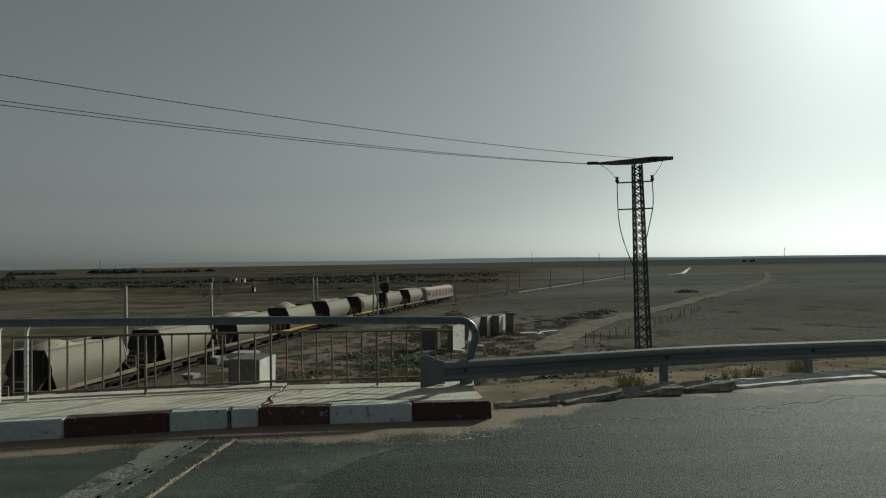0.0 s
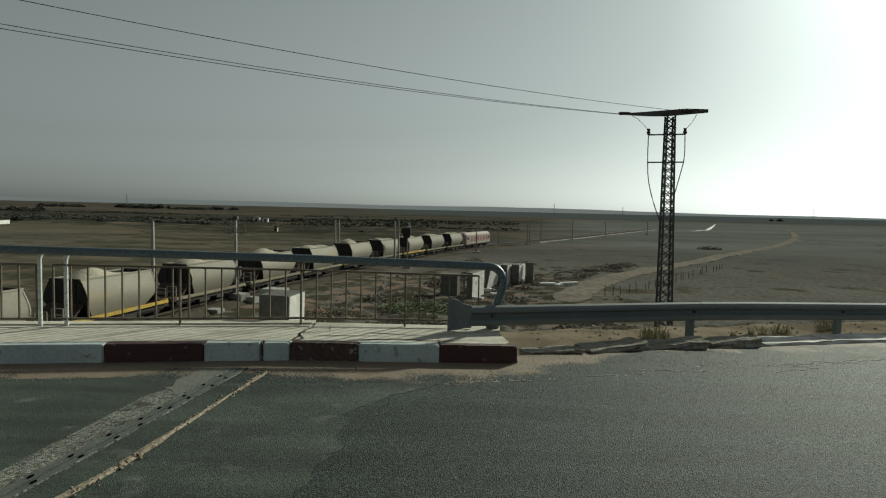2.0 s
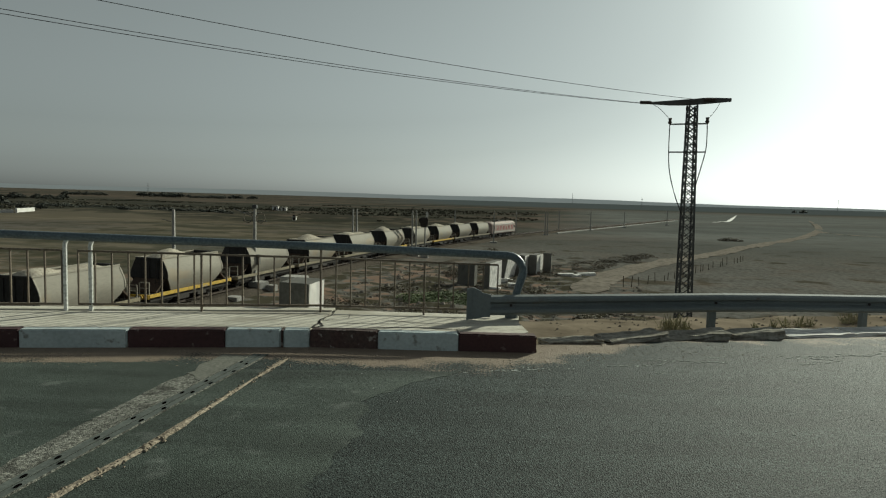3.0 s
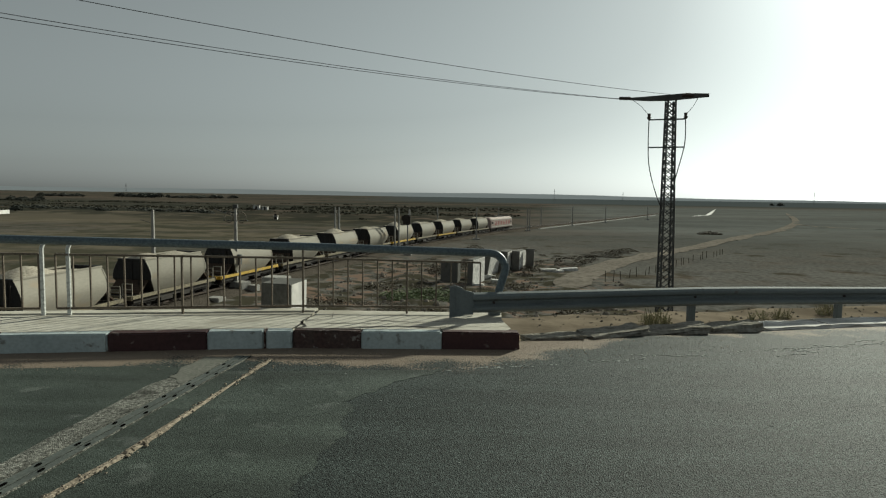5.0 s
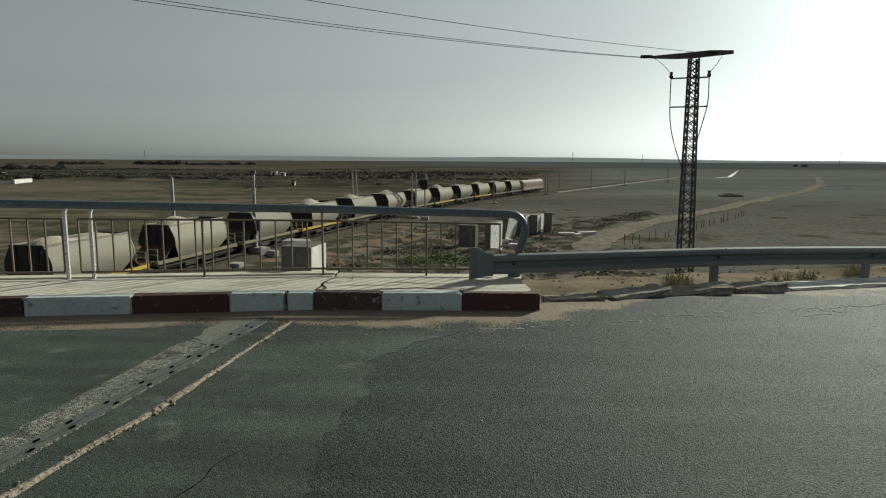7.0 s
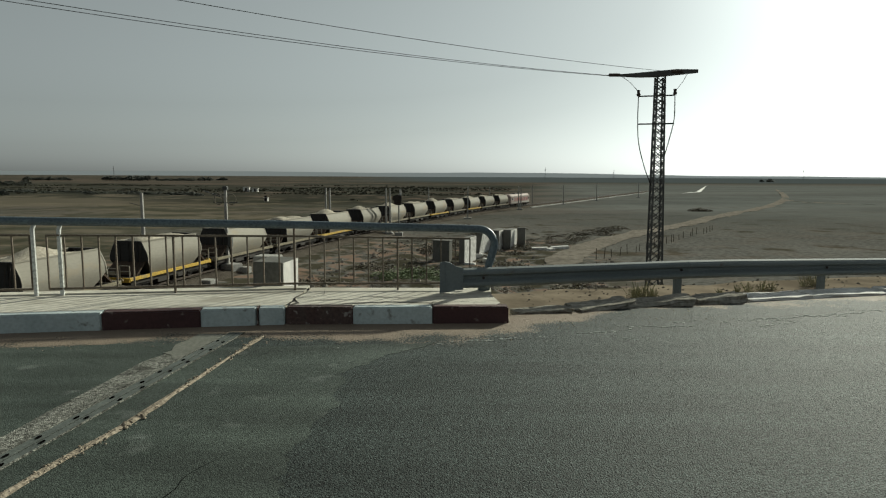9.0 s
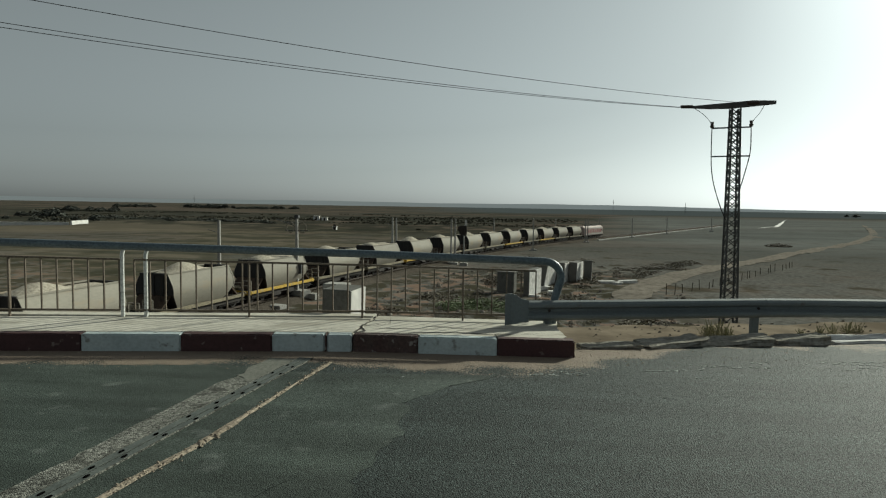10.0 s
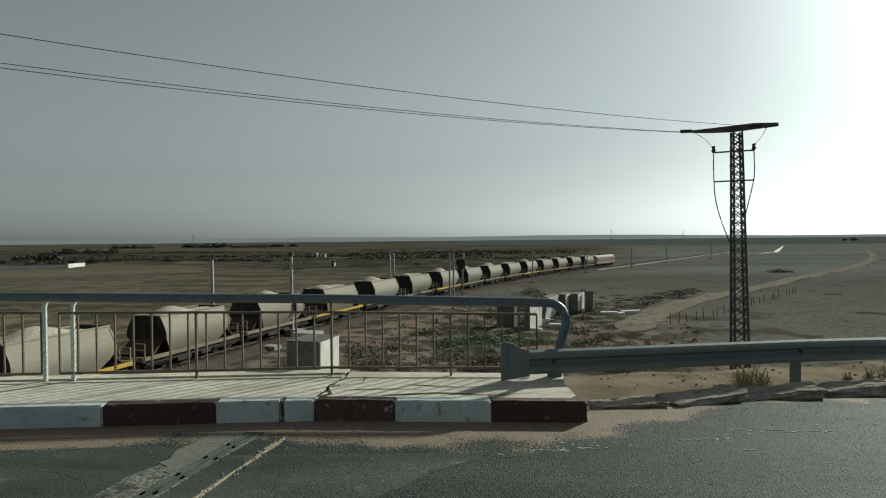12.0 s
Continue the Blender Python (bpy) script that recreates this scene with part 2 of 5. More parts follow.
def ground_material():
    """Dry steppe: bare earth with tufts near by, long tilled and stubble strips and dark scrub far off."""
    m = material("dry_earth", (0.168, 0.163, 0.149), (0.118, 0.114, 0.104), 0.07, 1.0, 0, 1.0, 1.6, 0.9, stain=(0.065, 0.058, 0.045), stain_scale=0.17, stain_cut=0.57, detail=10, depth=0.06)
    n, l = m.node_tree.nodes, m.node_tree.links
    b = n["Principled BSDF"]
    near = b.inputs["Base Color"].links[0].from_socket
    co = n.new("ShaderNodeTexCoord")
    sep = n.new("ShaderNodeSeparateXYZ")
    l.new(co.outputs["Object"], sep.inputs[0])

    def tex(kind, scale, stretch, turn=0.0, detail=8.0):
        mp = n.new("ShaderNodeMapping")
        mp.inputs["Scale"].default_value, mp.inputs["Rotation"].default_value = stretch, (0, 0, turn)
        l.new(co.outputs["Object"], mp.inputs["Vector"])
        v = n.new(kind)
        v.inputs["Scale"].default_value = scale
        if "Detail" in v.inputs:
            v.inputs["Detail"].default_value = detail
        l.new(mp.outputs[0], v.inputs["Vector"])
        return v

    def ramp(src, lo, hi):
        r = n.new("ShaderNodeMapRange")
        r.inputs[1].default_value, r.inputs[2].default_value = lo, hi
        l.new(src, r.inputs[0])
        return r.outputs[0]

    def mix(f, a, c):
        x = n.new("ShaderNodeMix")
        x.data_type = "RGBA"
        l.new(f, x.inputs[0])
        for k, v in ((6, a), (7, c)):
            if isinstance(v, tuple):
                x.inputs[k].default_value = (*v, 1)
            else:
                l.new(v, x.inputs[k])
        return x.outputs[2]

    def times(a, c, how="MULTIPLY"):
        x = n.new("ShaderNodeMath")
        x.operation = how
        for k, v in ((0, a), (1, c)):
            if isinstance(v, float):
                x.inputs[k].default_value = v
            else:
                l.new(v, x.inputs[k])
        return x.outputs[0]

    cells = n.new("ShaderNodeSeparateColor")
    l.new(tex("ShaderNodeTexVoronoi", 0.0075, (0.3, 1.0, 0), 0.12).outputs["Color"], cells.inputs[0])
    r = n.new("ShaderNodeValToRGB")
    stops = [(0.0, (0.112, 0.086, 0.068)), (0.22, (0.056, 0.055, 0.046)), (0.42, (0.118, 0.103, 0.083)), (0.55, (0.082, 0.073, 0.060)), (0.75, (0.053, 0.054, 0.047)), (1.0, (0.10, 0.08, 0.065))]
    while len(r.color_ramp.elements) < len(stops):
        r.color_ramp.elements.new(0.5)
    for e, (p, c) in zip(r.color_ramp.elements, stops):
        e.position, e.color = p, (*c, 1)
    l.new(cells.outputs[0], r.inputs[0])
    scrub = tex("ShaderNodeTexNoise", 0.012, (0.45, 1.0, 0), 0.1, 14.0).outputs[0]
    fields = mix(ramp(scrub, 0.5, 0.58), r.outputs[0], (0.042, 0.043, 0.035))
    tufts = tex("ShaderNodeTexNoise", 0.09, (0.5, 1.0, 0), 0.0, 10.0).outputs[0]
    fields = mix(times(ramp(tufts, 0.5, 0.66), 0.8), fields, (0.045, 0.044, 0.035))
    near = mix(times(ramp(tex("ShaderNodeTexNoise", 0.16, (1, 1, 1), 0.0, 12.0).outputs[0], 0.5, 0.62), 0.14), near, (0.185, 0.135, 0.105))
    # dark weedy and ruddy patches in the railway cutting
    cutting = times(ramp(sep.outputs[1], 104.0, 88.0), ramp(sep.outputs[0], 20.0, 11.0))
    rough = tex("ShaderNodeTexNoise", 0.42, (1, 1, 1), 0.0, 14.0).outputs[0]
    near = mix(times(cutting, times(ramp(rough, 0.48, 0.55), 0.92)), near, (0.052, 0.047, 0.032))
    near = mix(times(cutting, times(ramp(rough, 0.47, 0.40), 0.75)), near, (0.215, 0.145, 0.108))
    # olive fallow land across the line
    fallow = times(ramp(sep.outputs[0], -24.0, -40.0), ramp(tex("ShaderNodeTexNoise", 0.03, (0.5, 1, 1), 0.2, 12.0).outputs[0], 0.38, 0.52))
    col = mix(ramp(sep.outputs[1], 90.0, 210.0), near, fields)
    blotch = tex("ShaderNodeTexNoise", 0.11, (0.4, 1, 1), 0.15, 14.0).outputs[0]
    straw = mix(ramp(blotch, 0.44, 0.58), (0.128, 0.110, 0.081), (0.052, 0.052, 0.036))
    col = mix(times(times(fallow, 0.8), ramp(sep.outputs[1], 300.0, 200.0)), col, straw)
    tuft = tex("ShaderNodeTexNoise", 0.33, (0.7, 0.5, 1), 0.1, 14.0).outputs[0]
    col = mix(times(times(ramp(sep.outputs[0], -16.0, -30.0), ramp(sep.outputs[1], 330.0, 260.0)), times(ramp(tuft, 0.5, 0.62), 0.6)), col, (0.048, 0.047, 0.032))
    # bare tan rise beyond the line
    off_x = times(times(sep.outputs[0], 155.0, "ADD"), 0.017)
    off_y = times(times(sep.outputs[1], -238.0, "ADD"), 0.012)
    away = times(times(off_x, off_x), times(off_y, off_y), "ADD")
    bare = tex("ShaderNodeTexNoise", 0.02, (1, 1, 1), 0.3, 12.0).outputs[0]
    col = mix(times(ramp(times(away, times(bare, 1.4), "ADD"), 1.7, 1.2), 0.5), col, (0.155, 0.132, 0.102))
    # rough dark land of thorn scrub in a belt across the plain
    rows_y = times(times(sep.outputs[1], times(sep.outputs[0], 0.25), "ADD"), times(tex("ShaderNodeTexNoise", 0.015, (0.5, 1, 1), 0.2, 8.0).outputs[0], 90.0), "ADD")
    inside = times(ramp(rows_y, 228.0, 250.0), ramp(rows_y, 600.0, 500.0))
    thorn = ramp(tex("ShaderNodeTexNoise", 0.16, (0.6, 0.35, 1), 0.1, 14.0).outputs[0], 0.40, 0.52)
    col = mix(times(times(inside, ramp(sep.outputs[0], 20.0, -20.0)), times(thorn, 0.85)), col, (0.034, 0.035, 0.028))
    # grey ploughland on the open side of the line
    open_land = times(ramp(times(sep.outputs[0], times(sep.outputs[1], -0.14), "ADD"), -25.0, 25.0), times(ramp(sep.outputs[1], 110.0, 190.0), ramp(sep.outputs[1], 1000.0, 700.0)))
    furrow = tex("ShaderNodeTexNoise", 0.035, (0.25, 1, 1), 0.25, 12.0).outputs[0]
    plough = mix(ramp(furrow, 0.38, 0.62), (0.152, 0.157, 0.149), (0.11, 0.115, 0.11))
    plough = mix(times(ramp(tex("ShaderNodeTexNoise", 0.3, (0.6, 0.6, 1), 0.0, 12.0).outputs[0], 0.52, 0.66), 0.35), plough, (0.07, 0.068, 0.056))
    col = mix(times(open_land, 0.85), col, plough)
    # the road bank is sandier
    col = mix(ramp(sep.outputs[1], 26.0, 14.0), col, mix(ramp(tex("ShaderNodeTexNoise", 1.2, (1, 1, 1), 0.0, 12.0).outputs[0], 0.42, 0.62), (0.21, 0.175, 0.133), (0.135, 0.112, 0.085)))
    # dark far belt of orchards, haze mixed in as blue-grey, open to one side
    side = times(sep.outputs[0], times(sep.outputs[1], 0.12), "ADD")
    belt = times(ramp(side, -120.0, 120.0), ramp(sep.outputs[1], 900.0, 1150.0))
    col = mix(belt, col, (0.07, 0.08, 0.084))
    l.new(col, b.inputs["Base Color"])
    return m


EARTH = ground_material()


def aggregate(m, scale, low, high, depth, streak):
    """Small stones of uneven brightness in the binder, with long pale worn streaks along the lanes."""
    n, l = m.node_tree.nodes, m.node_tree.links
    b = n["Principled BSDF"]
    base = b.inputs["Base Color"].links[0].from_socket
    co = n.new("ShaderNodeTexCoord")
    v = n.new("ShaderNodeTexVoronoi")
    v.inputs["Scale"].default_value = scale
    l.new(co.outputs["Object"], v.inputs["Vector"])
    tone = n.new("ShaderNodeSeparateColor")
    l.new(v.outputs["Color"], tone.inputs[0])

    def spread(src, a, c, lo, hi):
        r = n.new("ShaderNodeMapRange")
        for k, q in ((1, a), (2, c), (3, lo), (4, hi)):
            r.inputs[k].default_value = q
        l.new(src, r.inputs[0])
        return r.outputs[0]

    mp = n.new("ShaderNodeMapping")
    mp.inputs["Rotation"].default_value, mp.inputs["Scale"].default_value = (0, 0, -0.26), (0.35, 2.2, 1)
    l.new(co.outputs["Object"], mp.inputs["Vector"])
    lane = n.new("ShaderNodeTexNoise")
    lane.inputs["Scale"].default_value, lane.inputs["Detail"].default_value = 1.1, 9
    l.new(mp.outputs[0], lane.inputs["Vector"])
    both = n.new("ShaderNodeMath")
    both.operation = "MULTIPLY"
    l.new(spread(tone.outputs[0], 0.0, 1.0, low, high), both.inputs[0])
    l.new(spread(lane.outputs[0], 0.35, 0.7, 1 - streak, 1 + streak), both.inputs[1])
    hue = n.new("ShaderNodeHueSaturation")
    l.new(both.outputs[0], hue.inputs["Value"])
    l.new(base, hue.inputs["Color"])
    l.new(hue.outputs[0], b.inputs["Base Color"])
    bump = b.inputs["Normal"].links[0].from_node
    bump.inputs["Strength"].default_value, bump.inputs["Distance"].default_value = 1.0, depth
    l.new(spread(v.outputs["Distance"], 0.0, 0.7, 1.0, 0.0), bump.inputs["Height"])


aggregate(ASPHALT, 92.0, 0.25, 1.7, 0.004, 0.28)
aggregate(PATCHED, 110.0, 0.65, 1.35, 0.003, 0.35)
aggregate(BRUSHED, 95.0, 0.4, 1.5, 0.006, 0.25)


def dusty_asphalt():
    """Tan dust lies on the asphalt along the kerb foot and thins out towards the lane."""
    m = ASPHALT
    n, l = m.node_tree.nodes, m.node_tree.links
    b = n["Principled BSDF"]
    base = b.inputs["Base Color"].links[0].from_socket
    co = n.new("ShaderNodeTexCoord")
    sep = n.new("ShaderNodeSeparateXYZ")
    l.new(co.outputs["Object"], sep.inputs[0])

    def calc(how, a, c, d=0.0):
        x = n.new("ShaderNodeMath")
        x.operation = how
        for k, v in ((0, a), (1, c), (2, d)):
            if isinstance(v, float):
                x.inputs[k].default_value = v
            else:
                l.new(v, x.inputs[k])
        return x.outputs[0]

    x, y = sep.outputs[0], sep.outputs[1]
    line = calc("MINIMUM", calc("MULTIPLY_ADD", x, 0.19, 6.955), calc("MAXIMUM", calc("MULTIPLY_ADD", x, 0.07, 6.73), calc("MULTIPLY_ADD", x, 0.28, 7.03 - 0.28)))
    away = calc("SUBTRACT", line, y)
    big = n.new("ShaderNodeTexNoise")
    big.inputs["Scale"].default_value, big.inputs["Detail"].default_value = 1.6, 12
    l.new(co.outputs["Object"], big.inputs["Vector"])
    fine = n.new("ShaderNodeTexNoise")
    fine.inputs["Scale"].default_value, fine.inputs["Detail"].default_value = 45, 8
    l.new(co.outputs["Object"], fine.inputs["Vector"])
    reach = calc("ADD", calc("MULTIPLY_ADD", big.outputs[0], 1.5, -0.12), calc("MULTIPLY_ADD", fine.outputs[0], 1.1, -0.58))
    open_side = n.new("ShaderNodeMapRange")
    open_side.inputs[1].default_value, open_side.inputs[2].default_value = 0.6, 2.2
    l.new(x, open_side.inputs[0])
    reach = calc("MULTIPLY_ADD", open_side.outputs[0], -0.92, reach)
    mask = n.new("ShaderNodeMapRange")
    mask.inputs[1].default_value, mask.inputs[2].default_value = -0.03, 0.10
    l.new(calc("SUBTRACT", reach, away), mask.inputs[0])
    mx = n.new("ShaderNodeMix")
    mx.data_type = "RGBA"
    l.new(calc("MULTIPLY", mask.outputs[0], 0.8), mx.inputs[0])
    l.new(base, mx.inputs[6])
    mx.inputs[7].default_value = (0.255, 0.2, 0.152, 1)
    l.new(mx.outputs[2], b.inputs["Base Color"])


dusty_asphalt()
# backdrop ridge: a weak emission stands in for pale distance haze
RIDGE = bpy.data.materials.new("glowing_haze_ridge")
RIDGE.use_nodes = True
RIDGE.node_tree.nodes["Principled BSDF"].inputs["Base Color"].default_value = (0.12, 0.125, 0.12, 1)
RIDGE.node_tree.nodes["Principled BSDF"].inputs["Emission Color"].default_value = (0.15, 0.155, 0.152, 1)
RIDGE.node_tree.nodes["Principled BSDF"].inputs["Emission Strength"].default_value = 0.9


# ---- mesh helpers ----
class Shape:
    """Vertices and faces of one mesh, grown piece by piece."""

    def __init__(self):
        self.v, self.f, self.s = [], [], []

    def add(self, verts, faces, smooth=False):
        k = len(self.v)
        self.v += [tuple(p) for p in verts]
        self.f += [tuple(i + k for i in f) for f in faces]
        self.s += [smooth] * len(faces)
        return self

    def box(self, x0, x1, y0, y1, z0, z1, bevel=0.0, m=None):
        b = bmesh.new()
        bmesh.ops.create_cube(b, size=1.0)
        for p in b.verts:
            p.co = ((x0 + x1) / 2 + p.co.x * (x1 - x0), (y0 + y1) / 2 + p.co.y * (y1 - y0), (z0 + z1) / 2 + p.co.z * (z1 - z0))
        if bevel:
            bmesh.ops.bevel(b, geom=list(b.edges), offset=bevel, segments=2, affect="EDGES")
        if m is not None:
            bmesh.ops.transform(b, matrix=m, verts=b.verts)
        b.verts.index_update()
        self.add([p.co.copy() for p in b.verts], [[p.index for p in f.verts] for f in b.faces])
        b.free()
        return self

    def tube(self, pts, radius, sides=8, caps=True):
        pts = [Vector(p) for p in pts]
        radii = radius if isinstance(radius, (list, tuple)) else [radius] * len(pts)
        rings = []
        for i, p in enumerate(pts):
            d = (pts[min(i + 1, len(pts) - 1)] - pts[max(i - 1, 0)]).normalized()
            a = d.cross(Vector((0, 0, 1)) if abs(d.z) < 0.95 else Vector((0, 1, 0))).normalized()
            c = a.cross(d)
            rings.append([p + radii[i] * (a * math.cos(2 * math.pi * (k + 0.5) / sides) + c * math.sin(2 * math.pi * (k + 0.5) / sides)) for k in range(sides)])
        return self.loft(rings, caps, True)

    def bar(self, a, b, w, h=None):
        """A square bar from a to b."""
        h = h or w
        a, b = Vector(a), Vector(b)
        d = (b - a).normalized()
        s = d.cross(Vector((0, 0, 1)) if abs(d.z) < 0.95 else Vector((1, 0, 0))).normalized()
        u = s.cross(d)
        ring = lambda p: [p + s * w / 2 * i + u * h / 2 * j for i, j in ((-1, -1), (1, -1), (1, 1), (-1, 1))]
        return self.loft([ring(a), ring(b)], True, False)

    def loft(self, rings, caps=True, smooth=False):
        n = len(rings[0])
        faces = [(r * n + k, r * n + (k + 1) % n, (r + 1) * n + (k + 1) % n, (r + 1) * n + k) for r in range(len(rings) - 1) for k in range(n)]
        verts = [p for ring in rings for p in ring]
        self.add(verts, faces, smooth)
        if caps:
            k = len(self.v) - len(verts)
            self.f += [tuple(range(k + n - 1, k - 1, -1)), tuple(range(k + n * (len(rings) - 1), k + n * len(rings)))]
            self.s += [False, False]
        return self

    def slab(self, outline, z0, z1):
        """An upright prism on an outline of (x, y)."""
        return self.loft([[(x, y, z0) for x, y in outline], [(x, y, z1) for x, y in outline]])

    def mesh(self, name, mat):
        me = bpy.data.meshes.new(name)
        me.from_pydata(self.v, [], self.f)
        b = bmesh.new()
        b.from_mesh(me)
        bmesh.ops.recalc_face_normals(b, faces=b.faces)
        b.to_mesh(me)
        b.free()
        if len(me.polygons) == len(self.s):
            me.polygons.foreach_set("use_smooth", self.s)
        me.materials.append(mat)
        return me


def part(name, shape, mat, parent=None, label=""):
    ob = new(name, shape if isinstance(shape, bpy.types.Mesh) else shape.mesh(name, mat))
    ob.parent = parent
    return tagged(ob, label)


def thing(name, label, category, group="", m=None):
    ob = new(name)
    ob.empty_display_size = 0.2
    if m is not None:
        ob.matrix_basis = m
    return tagged(ob, label, category, group)


def structure(name, shape, mat, label, category):
    return tagged(part(name, shape, mat), label, category, kind="structure")


def wobble(x, y, z=0.0, s=1.0):
    return noise.noise(Vector((x * s, y * s, z * s)))


# ---- plan lines ----
def kerb_y(x):
    return 6.955 + 0.19 * x if x < -1.88 else 6.73 + 0.07 * x


def rail_y(x):
    return 8.06 + 0.19 * x if x < -1.9 else 7.832 + 0.07 * x


def rail_top(x):
    return 0.955 - 0.0222 * (x - 0.35)


def edge_y(x):
    return 7.2 + 0.28 * (x - 0.6)


def guard_y(x):
    return 7.62 + 0.30 * x


RAIL_Z, TRACK = -7.3, (-24.905, 54.602)


def track(s, side=0.0):
    """A point of the train's track and its heading (degrees right of +y), s metres along it."""
    x, y = TRACK
    step, a, h = (1.0 if s >= 0 else -1.0), 0.0, 9.41
    while abs(a - s) > 1e-9:
        d = step * min(1.0, abs(s - a))
        m = a + d / 2
        h = 9.41 + (0.0955 * min(m, 165.0) if m > 0 else 0.2021 * max(m, -50.0))
        x, y = x + d * math.sin(radians(h)), y + d * math.cos(radians(h))
        a += d
    return x + side * math.cos(radians(h)), y - side * math.sin(radians(h)), h


def rail_z(s):
    """The line falls gently away from the bridge."""
    return RAIL_Z - 0.002 * max(0.0, min(s - 45.0, 150.0))


TRACK_PTS = [track(s) for s in range(-110, 560, 10)]
TRACK_FINE = np.array([track(s)[:2] for s in range(-110, 560, 2)])


def ground_z(x, y):
    base = -7.97 + 0.35 * wobble(x, y, 1, 0.05) + 0.14 * wobble(x, y, 2, 0.31)
    if y > 30:
        base += 0.3 * max(0.0, wobble(x, y, 4, 0.16)) * min(1.0, (y - 30) / 20)
    near, k = 99.0, 0
    if -120 < x < 420 and y < 600:
        far2 = (TRACK_FINE[:, 0] - x) ** 2 + (TRACK_FINE[:, 1] - y) ** 2
        k = int(far2.argmin())
        near = float(far2[k]) ** 0.5
    if near < 8:
        flat = min(1.0, max(0.0, (8 - near) / 3.5))
        base = base * (1 - flat) + (rail_z(k * 2 - 110) - 0.62) * flat
    fade = min(1.0, max(0.0, (near - 5) / 4)) * min(1.0, max(0.0, (y - 40) / 8), max(0.0, (92 - y) / 14)) * min(1.0, max(0.0, (x + 24) / 4), max(0.0, (13 + 0.15 * (y - 42) - x) / 6))
    if fade > 0:
        base += fade * (0.8 * max(0.0, wobble(x, y, 14, 0.21) - 0.05) + 0.12 * wobble(x, y, 15, 0.6))
    if x < -18 and 50 < y < 400 and near > 8:
        base += 0.45 * max(0.0, wobble(x, y, 41, 0.035) - 0.05) * min(1.0, (near - 8) / 10, (400 - y) / 60)
    base += 1.0 * math.exp(-((x + 152) / 34) ** 2 - ((y - 228) / 28) ** 2)
    if y > 900:
        base += min((y - 900) * 0.0011, 3.0)
    if x < -150:
        base += 0.9 * max(0.0, wobble(x, y, 9, 0.012)) * min(1.0, (-x - 150) / 100)
    out = max(0.0, y - edge_y(x) - 2.1, -9.5 - y)
    left = max(0.0, -1.2 + 0.15 * (y - 7) - x)
    crest = -0.10 + 0.03 * wobble(x, y, 5, 0.5) - (0.25 if y < edge_y(x) - 0.3 else 0)
    return max(base, crest - max(out / 1.9, left / 1.1))


# ---- ground, road, bridge ----
def build_ground():
    xs = sorted({*np.arange(-70, -16, 3.0), *np.arange(-16, 28, 0.8).round(2), *np.arange(29, 130, 3.0), *[s * 70 * 1.16 ** k for k in range(29) for s in (-1, 1) if s < 0 or k > 4]})
    ys = sorted({*np.arange(5, 14, 0.5).round(2), *np.arange(14, 42, 2.0), *np.arange(42, 96, 1.0), *np.arange(96, 130, 2.0), *np.arange(130, 268, 4.0), *[270 * 1.13 ** k for k in range(24)], *np.arange(-60, 5, 6.0), -150, -400, -1200})
    verts = [(x, y, ground_z(x, y)) for y in ys for x in xs]
    w = len(xs)
    faces = [(j * w + i, j * w + i + 1, j * w + w + i + 1, j * w + w + i) for j in range(len(ys) - 1) for i in range(w - 1)]
    structure("ground", Shape().add(verts, faces, True), EARTH, "dry brown steppe earth with ploughed fields and scrub", "ground")


def strip(shape, pts, half, z=None, lift=0.1, ragged=0.0):
    """A flat band along points (x, y), laid on the ground or at z."""
    rows = []
    for i, (x, y) in enumerate(pts):
        a, b = pts[max(i - 1, 0)], pts[min(i + 1, len(pts) - 1)]
        d = Vector((b[0] - a[0], b[1] - a[1])).normalized()
        end = min(1.0, 0.05 + i / 6, 0.05 + (len(pts) - 1 - i) / 28)
        half_here = half * (1 - 0.4 * i / len(pts))
        h0 = half_here * end * (1 + ragged * (wobble(x, y, 11, 0.7) + 0.6 * wobble(x, y, 12, 4.1)))
        h1 = half_here * end * (1 + ragged * (wobble(x, y, 23, 0.7) + 0.6 * wobble(x, y, 24, 4.1)))
        rows.append([(x + d.y * k, y - d.x * k) for k in (-h0, 0, h1)])
    verts = [(x, y, (ground_z(x, y) + lift) if z is None else z) for r in rows for x, y in r]
    shape.add(verts, [(3 * i + k, 3 * i + k + 1, 3 * i + k + 4, 3 * i + k + 3) for i in range(len(rows) - 1) for k in range(2)])
    return shape


def dense(pts, step):
    out = []
    for a, b in zip(pts, pts[1:]):
        n = max(1, int(math.dist(a, b) / step))
        out += [(a[0] + (b[0] - a[0]) * k / n, a[1] + (b[1] - a[1]) * k / n) for k in range(n)]
    return out + [pts[-1]]


def smooth_line(pts, rounds=3):
    for _ in range(rounds):
        cut = [pts[0]]
        for a, b in zip(pts, pts[1:]):
            cut += [(a[0] * 0.75 + b[0] * 0.25, a[1] * 0.75 + b[1] * 0.25), (a[0] * 0.25 + b[0] * 0.75, a[1] * 0.25 + b[1] * 0.75)]
        pts = cut + [pts[-1]]
    return pts


